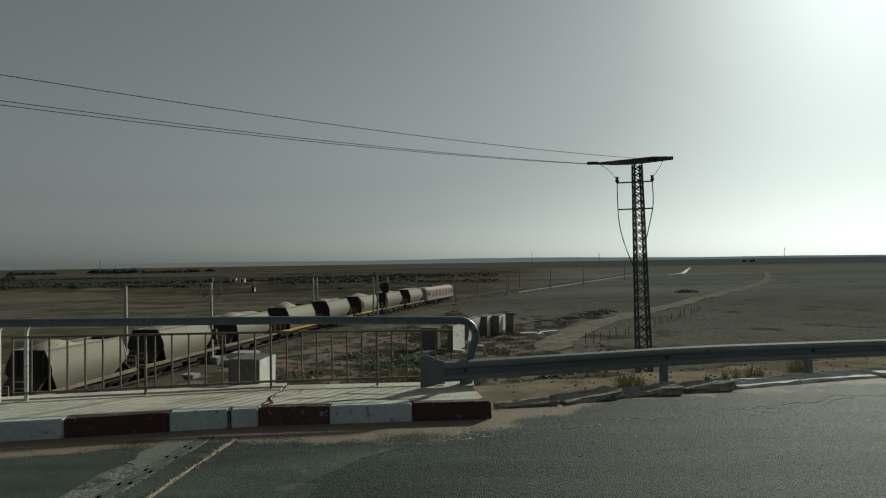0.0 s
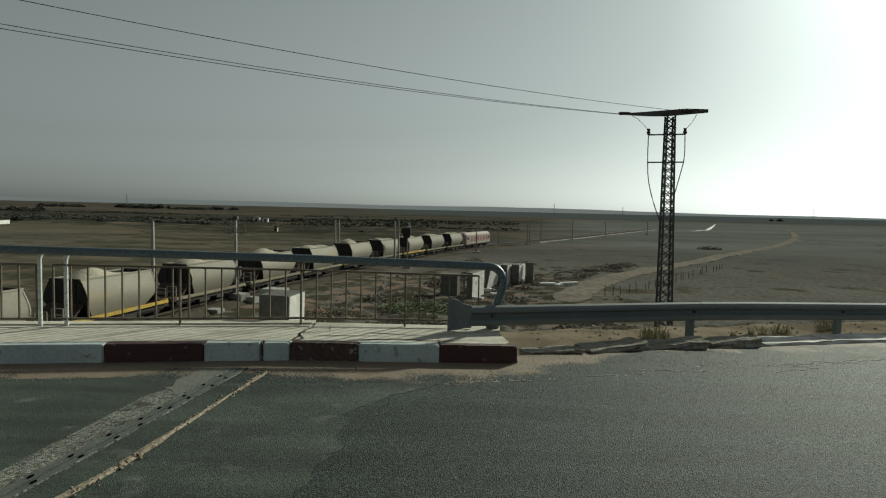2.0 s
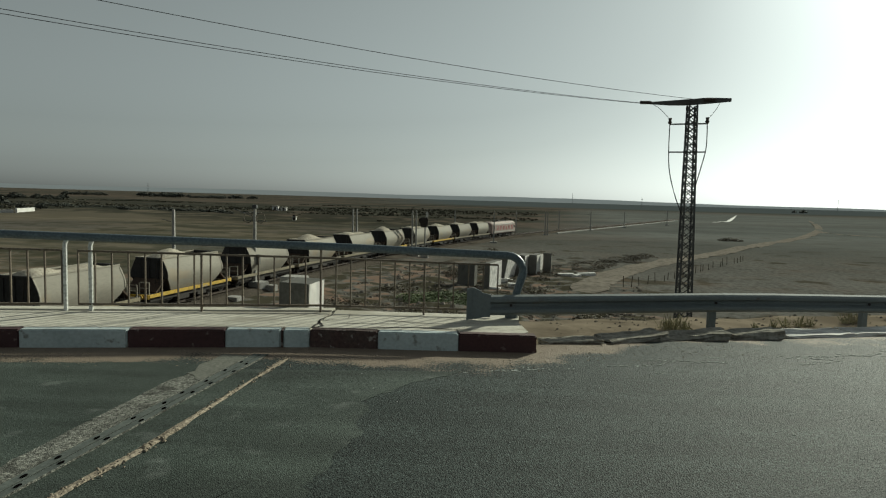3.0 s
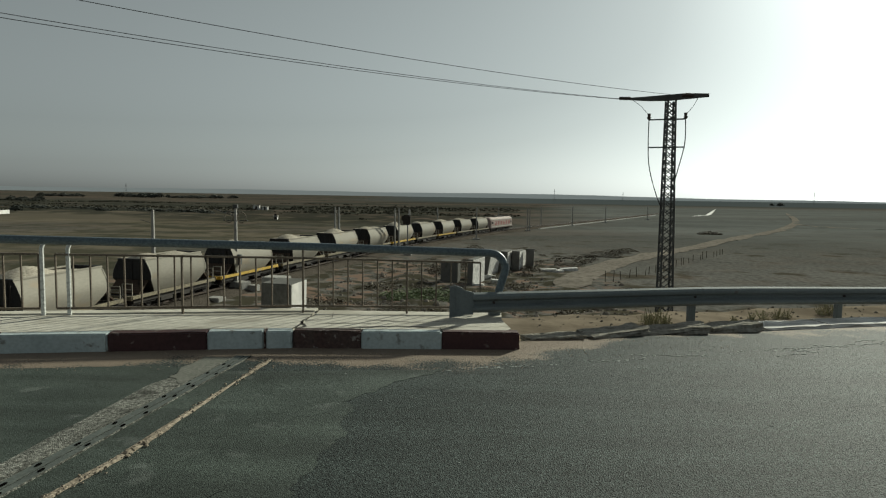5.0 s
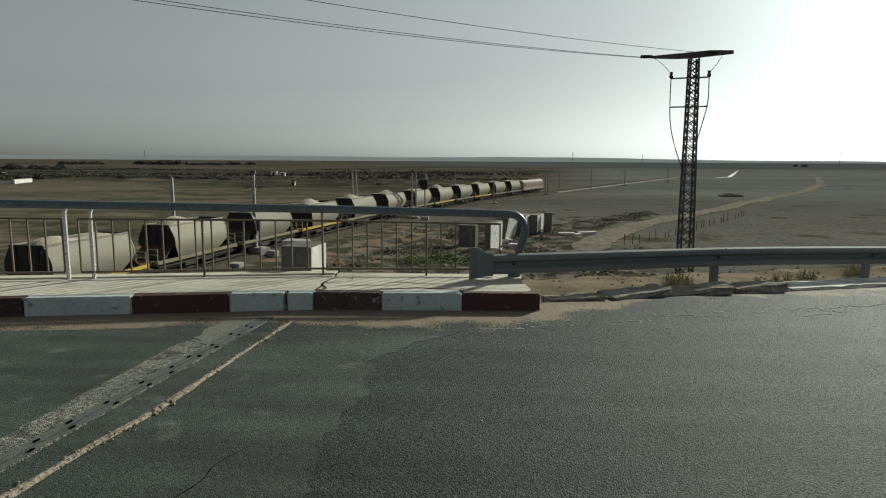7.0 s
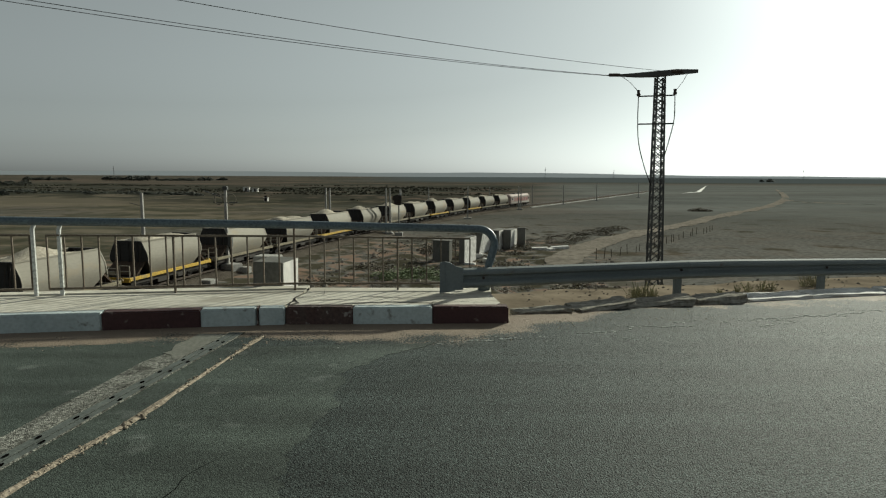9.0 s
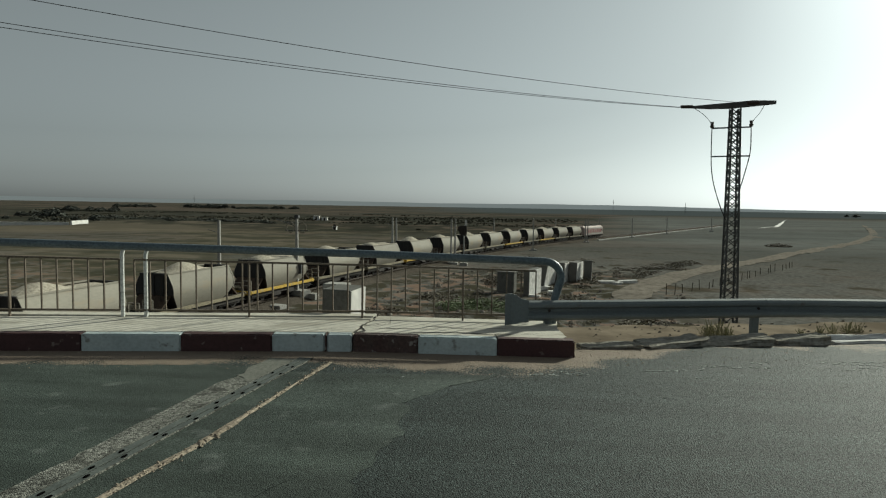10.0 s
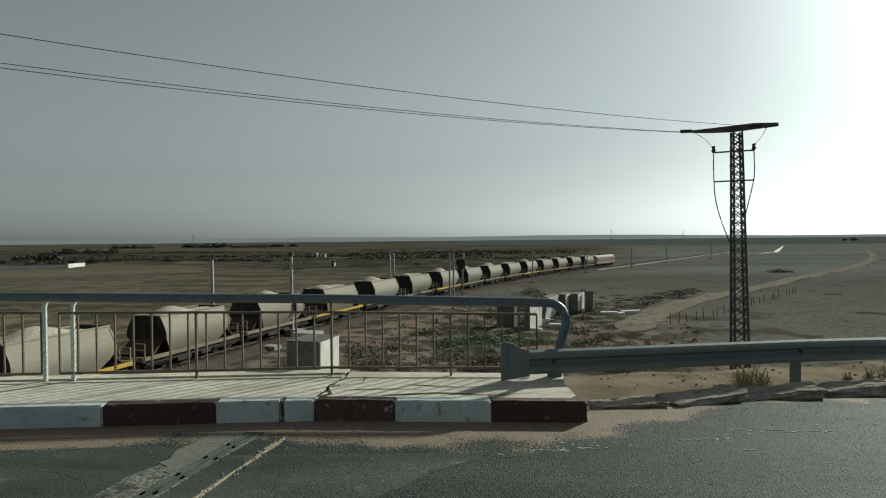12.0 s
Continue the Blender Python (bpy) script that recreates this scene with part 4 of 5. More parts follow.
# ---- pylon and wires ----
def build_pylon():
    p = thing("pylon", "dark steel lattice power pole with a level crossarm", "pylon")
    cx, cy, z0, z1 = 9.22, 30.0, -8.3, 6.2
    half = lambda z: 0.175 + (6.2 - z) * 0.0125
    corner = lambda z, i: (cx - (6.2 - z) * -0.012 + half(z) * (1, 1, -1, -1)[i], cy + half(z) * (1, -1, -1, 1)[i], z)
    for i in range(4):
        part("leg", Shape().bar(corner(z0, i), corner(z1, i), 0.07), LATTICE, p)
    zs = [z0]
    while zs[-1] < z1 - 0.3:
        zs.append(min(z1, zs[-1] + half(zs[-1]) * 1.7))
    for k, (a, b) in enumerate(zip(zs, zs[1:])):
        for i in range(4):
            j = (i + 1) % 4
            part("brace", Shape().bar(corner(a, i), corner(b, j), 0.034), LATTICE, p)
            part("brace", Shape().bar(corner(a, j), corner(b, i), 0.034), LATTICE, p)
    arm = Shape().loft([[(x, cy - w, z - h), (x, cy + w, z - h), (x, cy + w, z + h), (x, cy - w, z + h)] for x, z, h, w in
                        ((7.35, 6.27, 0.05, 0.05), (8.2, 6.29, 0.10, 0.1), (9.12, 6.34, 0.12, 0.2), (9.9, 6.42, 0.13, 0.1), (10.93, 6.47, 0.075, 0.06))])
    part("crossarm", arm, LATTICE, p)
    for x, z in ((7.35, 6.27), (10.2, 6.44)):
        for k in range(7):
            part("insulator_disc", Shape().tube([(x - 0.05 - 0.07 * k, cy - 0.15, z), (x - 0.085 - 0.07 * k, cy - 0.17, z)], [0.085, 0.06], 8), INSUL, p)
    for z, zz in ((5.30, 5.36), (4.04, 4.08)):
        part("side_arm", Shape().bar((8.2, cy - 0.22, z), (9.87, cy - 0.22, zz), 0.06), LATTICE, p)
    for x, z in ((8.2, 5.3), (9.86, 5.36)):
        part("pin_insulator", Shape().tube([(x, cy - 0.22, z), (x, cy - 0.22, z + 0.1), (x, cy - 0.22, z + 0.14), (x, cy - 0.22, z + 0.28)], [0.05, 0.1, 0.06, 0.08], 8), INSUL, p)
    line = lambda a: smooth_line3(a)
    part("down_lead", Shape().tube(line([(8.2, cy - 0.22, 5.35), (8.2, cy - 0.22, 4.3), (8.25, cy - 0.25, 3.2), (8.6, cy - 0.25, 2.0), (8.95, cy - 0.25, 1.2)]), 0.022, 6), WIRE, p)
    part("down_lead", Shape().tube(line([(9.86, cy - 0.22, 5.4), (9.9, cy - 0.22, 4.3), (9.75, cy - 0.22, 3.6), (9.5, cy - 0.25, 2.6)]), 0.022, 6), WIRE, p)
    part("jumper", Shape().tube(line([(7.4, cy - 0.2, 6.2), (7.8, cy - 0.2, 5.95), (8.15, cy - 0.22, 5.55)]), 0.012, 5), WIRE, p)
    part("jumper", Shape().tube(line([(10.4, cy - 0.2, 6.35), (10.2, cy - 0.2, 5.95), (9.9, cy - 0.22, 5.6)]), 0.012, 5), WIRE, p)
    for k, (x, z, dz, q) in enumerate(((6.95, 6.27, 0.0, 0.0), (6.95, 6.25, -0.10, 0.0), (9.75, 6.44, 0.42, -0.45))):
        s = Shape()
        pts = []
        for i in range(41):
            u = 2.6 * i / 40
            pts.append((x - 19.4 * u, 30 - 13.4 * u + (0.9 * q * u), z + (-0.818 + dz + q) * u + 0.838 * u * u + 0.0))
        s.tube(pts, 0.010, 5)
        ob = part("power_line", s, WIRE)
        tagged(ob, "thin dark power line sagging from the lattice pole", "power line", "power lines")


def smooth_line3(pts, rounds=2):
    pts = [Vector(p) for p in pts]
    for _ in range(rounds):
        cut = [pts[0]]
        for a, b in zip(pts, pts[1:]):
            cut += [a.lerp(b, 0.25), a.lerp(b, 0.75)]
        pts = cut + [pts[-1]]
    return pts


# ---- railway ----
def build_railway():
    bed = Shape()
    rows = []
    ss = list(range(-100, 420, 6))
    for s in ss:
        rows.append([(*track(s, o)[:2], rail_z(s) - dz) for o, dz in ((-3.3, 0.75), (-1.9, 0.2), (1.9, 0.2), (3.3, 0.75))])
    bed.add([p for r in rows for p in r], [(4 * i + k, 4 * i + k + 1, 4 * i + k + 5, 4 * i + k + 4) for i in range(len(rows) - 1) for k in range(3)])
    structure("track_bed", bed, BALLAST, "grey-brown railway ballast bed under the track", "track bed")
    for o in (0.0,):
        tr = thing("railway_track", "rusty steel rails on concrete sleepers in ballast", "railway track")
        for side in (-0.75, 0.75):
            rr = []
            for s in ss:
                x, y, h = track(s, o + side)
                c, d = math.cos(radians(h)) * 0.035, -math.sin(radians(h)) * 0.035
                rr.append([(x - c, y - d, rail_z(s) - 0.16), (x + c, y + d, rail_z(s) - 0.16), (x + c, y + d, rail_z(s)), (x - c, y - d, rail_z(s))])
            part("rail", Shape().loft(rr), RAIL, tr)
        sl = Shape()
        for k in range(-60, 260):
            x, y, h = track(k * 0.65 + 0.0, o)
            sl.box(-1.25, 1.25, -0.12, 0.12, -0.3, -0.14, 0, pose(x, y, rail_z(k * 0.65), 0, 0, -h))
        tagged(part("sleeper_bed", sl, BALLAST, tr), kind="stuff")

    trough = []
    for s in range(150, 424, 6):
        (x0, y0, _), (x1, y1, _) = track(s, 4.2), track(s, 4.8)
        z = rail_z(s) - 0.62
        trough.append([(x0, y0, z - 0.4), (x1, y1, z - 0.4), (x1, y1, z + 0.32), (x0, y0, z + 0.32)])
    structure("cable_trough", Shape().loft(trough), PALE, "pale concrete cable trough along the railway line", "cable trough")


def bogie(parent, x):
    b = part("bogie", Shape().box(x - 1.45, x + 1.45, -1.08, -0.98, 0.38, 0.72, 0.03).box(x - 1.45, x + 1.45, 0.98, 1.08, 0.38, 0.72, 0.03).box(x - 0.25, x + 0.25, -1.1, 1.1, 0.45, 0.85, 0.03), BOGIE, parent)
    for dx in (-0.9, 0.9):
        for y in (-0.78, 0.78):
            part("wheel", Shape().tube([(x + dx, y - 0.065, 0.46), (x + dx, y + 0.065, 0.46)], 0.46, 14), BOGIE, b)
    return b


SECTION = [(0.8, 0.95), (1.25, 1.24), (1.8, 1.48), (2.3, 1.61), (2.6, 1.62), (2.95, 1.55), (3.4, 1.36), (3.74, 1.2), (3.86, 1.14), (3.9, 1.14)]


def hopper_half(z):
    return 3.75 if z > 2.2 else 3.75 - (2.2 - z) * 0.9


def build_wagon(k, bright):
    """A loaded hopper wagon; x runs ahead along the track, z up from the rails."""
    w = thing("hopper_wagon", "dusty cream ore hopper wagon with " + ("yellow" if bright else "dusty") + " sole bar, heaped load", "freight wagon", "hopper wagons of the train")
    for y in (-1, 1):
        rings = [[(hopper_half(z) * t, y * h, z) for t in (-1, -0.5, 0, 0.5, 1)] for z, h in SECTION]
        v = [p for r in rings for p in r]
        part("side_wall", Shape().add(v, [(5 * i + j, 5 * i + j + 1, 5 * i + j + 6, 5 * i + j + 5) for i in range(len(rings) - 1) for j in range(4)], True), HOPPER, w)
        rim = Shape().box(-3.8, 3.8, y * 1.12 - 0.06, y * 1.12 + 0.06, 3.84, 3.96, 0.02)
        part("rim", rim, HOPPER, w)
        part("sole_bar", Shape().box(-5.6, 5.6, y * 1.32 - 0.07, y * 1.32 + 0.07, 0.92, 1.2, 0.02), YELLOW if bright else DUSTY, w)
        for x in (-3.7, 3.7):
            part("end_band", Shape().loft([[(x - 0.06, y * h, z), (x + 0.06, y * h, z), (x + 0.06, y * (h + 0.03), z), (x - 0.06, y * (h + 0.03), z)] for z, h in SECTION[3:-2]]), HOPPER, w)
    part("underframe", Shape().box(-5.3, 5.3, -1.2, 1.2, 0.55, 0.91, 0.03).box(-2.1, -0.5, -1.25, 1.25, 0.25, 0.6, 0.04).box(0.6, 1.9, -1.25, 1.25, 0.3, 0.6, 0.04), BOGIE, w)
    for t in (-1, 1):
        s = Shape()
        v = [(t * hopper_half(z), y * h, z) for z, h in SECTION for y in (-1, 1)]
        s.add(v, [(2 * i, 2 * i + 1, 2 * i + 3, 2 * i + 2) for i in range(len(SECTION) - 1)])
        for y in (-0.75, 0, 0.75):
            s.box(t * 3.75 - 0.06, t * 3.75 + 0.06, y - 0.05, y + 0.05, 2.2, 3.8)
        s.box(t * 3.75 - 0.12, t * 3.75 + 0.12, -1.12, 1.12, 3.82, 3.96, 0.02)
        # the end facing away from the sun gets its shade as base colour
        part("end_wall", s, HOPPEREND_SHADE, w, "steel end wall with its shade coloured in near black")
        # slope sheet from the end wall down to the platform, with its stays and handrail
        part("slope_sheet", Shape().loft([[(t * 3.7, -h, z + 0.1), (t * 3.7, h, z + 0.1), (t * x, h, 1.3), (t * x, -h, 1.3)] for h, z, x in ((1.3, 2.15, 4.75), (-1.3, 2.15, 4.75))][:1] + [[(t * 3.62, -1.3, 2.15), (t * 3.62, 1.3, 2.15), (t * 4.67, 1.3, 1.2), (t * 4.67, -1.3, 1.2)]]), RUSTY, w, "rusty brown sloping end sheet")
        part("end_platform", Shape().box(*sorted((t * 3.3, t * 5.55)), -1.25, 1.25, 1.1, 1.18), BOGIE, w)
        part("handrail", Shape().bar((t * 5.45, -1.25, 1.2), (t * 5.45, -1.25, 2.15), 0.06).bar((t * 5.45, -0.45, 1.2), (t * 5.45, -0.45, 2.15), 0.06).bar((t * 5.45, -1.25, 2.15), (t * 5.45, -0.45, 2.15), 0.06).bar((t * 5.45, -1.25, 1.7), (t * 5.45, -0.45, 1.7), 0.05), HOPPER, w)
        part("brake_tank", Shape().tube([(t * 5.0, 0.2, 1.42), (t * 5.0, 1.15, 1.42)], 0.2, 10), DUSTY, w)
        part("headstock", Shape().box(t * 5.6 - 0.1, t * 5.6 + 0.1, -1.35, 1.35, 0.85, 1.2, 0.02), YELLOW if bright else DUSTY, w)
        part("ladder", Shape().bar((t * 4.2, -1.15, 1.2), (t * 3.95, -1.15, 3.6), 0.05).bar((t * 4.2, -0.8, 1.2), (t * 3.95, -0.8, 3.6), 0.05).bar((t * 4.1, -1.15, 2.0), (t * 4.1, -0.8, 2.0), 0.04).bar((t * 4.02, -1.15, 2.8), (t * 4.02, -0.8, 2.8), 0.04), BOGIE, w)
        for y in (-0.88, 0.88):
            part("buffer", Shape().tube([(t * 5.65, y, 1.05), (t * 5.95, y, 1.05), (t * 5.97, y, 1.05), (t * 6.05, y, 1.05)], [0.1, 0.1, 0.23, 0.23], 10), YELLOW if bright else BOGIE, w)
        bogie(w, t * 3.9)
    rnd = random.Random(k + 40)
    a, b, c = rnd.uniform(-2.3, -0.7), rnd.uniform(1.2, 2.6), rnd.uniform(0.55, 1.0)
    nx, ny = 24, 8
    v = []
    for j in range(ny + 1):
        for i in range(nx + 1):
            x, y = -3.7 + 7.4 * i / nx, -1.1 + 2.2 * j / ny
            hump = c * math.exp(-((x - a) / 1.7) ** 2) + (1.0 - c) * math.exp(-((x - b) / 1.5) ** 2)
            v.append((x, y, 3.66 + (0.04 + 0.95 * hump) * (1 - (y / 1.22) ** 2) * min(1, (3.75 - abs(x)) * 1.5) + 0.05 * wobble(x, y, k, 2)))
    part("ore_load", Shape().add(v, [(j * (nx + 1) + i, j * (nx + 1) + i + 1, (j + 1) * (nx + 1) + i + 1, (j + 1) * (nx + 1) + i) for j in range(ny) for i in range(nx)], True), ORE, w, "heaped pale dusty ore")
    return w


def build_loco():
    e = thing("locomotive", "dusty red and cream electric locomotive pulling the train", "locomotive")
    prof = [(-1.42, 1.0), (-1.48, 1.3), (-1.48, 3.4), (-1.3, 3.75), (-0.8, 4.2), (0.8, 4.2), (1.3, 3.75), (1.48, 3.4), (1.48, 1.3), (1.42, 1.0)]
    xs = ((-7.7, 0.93), (-7.3, 1.0), (7.3, 1.0), (7.7, 0.93))
    part("body", Shape().loft([[(x, y * k, 1.0 + (z - 1.0) * (k if z > 2 else 1)) for y, z in prof] for x, k in xs]), LOCOBODY, e)
    for y in (-1, 1):
        part("stripe", Shape().box(-7.25, 7.25, y * 1.49 - 0.015, y * 1.49 + 0.015, 1.25, 1.55), LOCOCREAM, e)
        part("roof_edge", Shape().box(-7.3, 7.3, y * 1.42 - 0.05, y * 1.42 + 0.05, 3.45, 3.6, 0.02), LOCOCREAM, e)
        for k in range(6):
            part("grille", Shape().box(-5.0 + 1.9 * k, -3.9 + 1.9 * k, y * 1.49 - 0.02, y * 1.49 + 0.02, 1.9, 3.0, 0.01), LOCORED, e)
        for x in (-6.6, 6.6):
            part("cab_window", Shape().box(x - 0.35, x + 0.35, y * 1.49 - 0.02, y * 1.49 + 0.02, 2.3, 2.95, 0.01), GLASS, e)
    for t in (-1, 1):
        part("windscreen", Shape().box(t * 7.66 - 0.03, t * 7.66 + 0.03, -1.1, 1.1, 2.35, 3.0, 0.01), GLASS, e)
        part("headstock", Shape().box(t * 7.7 - 0.12, t * 7.7 + 0.12, -1.35, 1.35, 0.75, 1.15, 0.02), BOGIE, e)
        bogie(e, t * 5.2)
        part("pantograph", Shape().bar((t * 4.5, -0.6, 4.05), (t * 5.6, -0.6, 4.25), 0.06).bar((t * 4.5, 0.6, 4.05), (t * 5.6, 0.6, 4.25), 0.06).bar((t * 5.6, 0, 4.25), (t * 4.4, 0, 4.7 if t < 0 else 4.35), 0.06).bar((t * 4.4, -0.8, 4.72 if t < 0 else 4.37), (t * 4.4, 0.8, 4.72 if t < 0 else 4.37), 0.08), BOGIE, e)
    bogie(e, 0.0)
    part("roof_gear", Shape().box(-3.2, 3.2, -0.7, 0.7, 4.205, 4.42, 0.05).box(-2.0, -0.8, -0.5, 0.5, 4.42, 4.62, 0.04).box(1.0, 2.4, -0.4, 0.4, 4.42, 4.58, 0.04), BOGIE, e, "dark roof equipment")
    part("underframe", Shape().box(-7.4, 7.4, -1.2, 1.2, 0.75, 1.02, 0.02).box(-2.9, -1.7, -1.2, 1.2, 0.3, 0.8, 0.05).box(1.7, 2.9, -1.2, 1.2, 0.3, 0.8, 0.05), BOGIE, e)
    return e


PITCH, FRONT, SPEED, WAGONS = 12.32, 101.8, 6.349, 18
train = []


def build_train():
    train.append((build_loco(), 9.7))
    for k in range(WAGONS):
        train.append((build_wagon(k, k in (2, 4, 8, 11, 14)), 26.1 + PITCH * k))


def motions():
    for ob, back in train:
        ob.scale = (1.2, 1.0, 0.88) if back < 10 else (1.0, 1.03, 0.95)
        rows = []
        for t in range(13):
            x, y, h = track(FRONT + SPEED * t - back)
            rows.append((t, pose(x, y, rail_z(FRONT + SPEED * t - back), 0, 0, 90 - h)))
        walk(ob, rows)


def build_mast(x, y, h, twin=False, base=True, reels=False, z=None):
    z = ground_z(x, y) if z is None else z
    m = thing("catenary_mast", ("twin " if twin else "") + "pale railway mast standing beside the track" + (" with tension wheels" if reels else ""), "mast", "railway masts", Matrix.Translation((x, y, z)))
    for dx in ((-0.3, 0.35) if twin else (0.0,)):
        part("pole", Shape().loft([[(dx - w, -w, a), (dx + w, -w, a), (dx + w, w, a), (dx - w, w, a)] for a, w in ((-0.3, 0.16), (0, 0.16), (h, 0.11))]), PALE, m)
    if base:
        part("footing", Shape().box(-0.85, 0.85, -0.7, 0.7, -0.4, 0.95 if reels else 0.32, 0.08, pose(0.35, 0, 0, 0, 0, -25) if reels else None), PALE, m)
    if reels:
        for dx in (-0.62, 0.62):
            rim = [(dx + 0.42 * math.cos(a), -0.15, h - 1.0 + 0.5 * math.sin(a)) for a in np.arange(0, 6.6, 0.35)]
            part("tension_wheel", Shape().tube(rim, 0.05, 6, False), STONE, m)
        part("arm", Shape().bar((-0.1, 0, h - 0.9), (-2.3, 0.5, h - 0.2), 0.07).bar((-1.2, 0, h - 1.3), (1.2, 0, h - 1.3), 0.09), LATTICE, m)
        part("cap", Shape().box(-0.22, 0.22, -0.22, 0.22, h - 0.1, h + 0.25, 0.04), LATTICE, m)
        part("cabinet", Shape().box(0.2, 0.6, -0.4, 0.0, 2.6, 3.6, 0.04), LATTICE, m)
    else:
        part("bracket", Shape().bar((0, 0, h - 1.3), (-1.4, 0.3, h - 1.0), 0.05), LATTICE, m)
    return m


def build_masts():
    build_mast(-31.42, 61.5, 7.67, base=False)
    build_mast(-22.64, 60.4, 8.2, reels=True)
    build_mast(-21.71, 103.1, 7.48, twin=True, base=False)
    build_mast(-11.82, 103.2, 7.48, twin=True)
    build_mast(-6.93, 139.4, 7.12, base=False)
    build_mast(1.76, 142.1, 7.20)
    build_mast(8.31, 177.4, 6.74, base=False)
    build_mast(17.28, 183.6, 6.74, twin=True)
    build_mast(24.49, 215.3, 6.74, base=False)
    build_mast(35.76, 219.7, 6.74)
    build_mast(55.44, 258.7, 6.66)
    build_mast(83.16, 297.6, 6.66)
    # signal
    x, y = -9.81, 101.2
    z = ground_z(x, y)
    s = thing("railway_signal", "railway colour-light signal with a dark head and pale top", "railway signal", m=Matrix.Translation((x, y, z)))
    part("post", Shape().tube([(0, 0, -0.2), (0, 0, 6.6)], 0.12, 8), PALE, s)
    part("head", Shape().box(-0.75, 0.45, -0.4, 0.1, 4.9, 6.5, 0.15), BOGIE, s)
    part("hood", Shape().box(-1.0, 0.1, -0.6, -0.25, 5.6, 6.4, 0.1), BOGIE, s)
    part("plate", Shape().box(0.1, 0.45, -0.1, 0.05, 6.5, 7.4, 0.05), LIME_AND_SUN, s)
    part("footing", Shape().box(-0.6, 0.6, -0.5, 0.5, -0.4, 0.5, 0.06), PALE, s)


# ---- paths, scrub and the distance ----
def clump(rnd, r, h, n, leaf):
    """A ragged tuft of many small leaf faces."""
    s = Shape()
    for _ in range(n):
        a, q = rnd.uniform(0, 6.283), rnd.random() ** 0.5
        z = h * rnd.random() * (1 - 0.75 * q * q)
        c = Vector((r * q * math.cos(a) * rnd.uniform(0.7, 1.15), r * q * math.sin(a), z))
        u = Vector((rnd.gauss(0, 1), rnd.gauss(0, 1), rnd.gauss(0, 0.8))).normalized() * leaf * rnd.uniform(0.5, 1.3)
        w = Vector((rnd.gauss(0, 1), rnd.gauss(0, 1), rnd.gauss(0, 0.8))).normalized() * leaf * 0.6
        s.add([c - u, c + w, c + u, c - w], [(0, 1, 2, 3)])
    return s


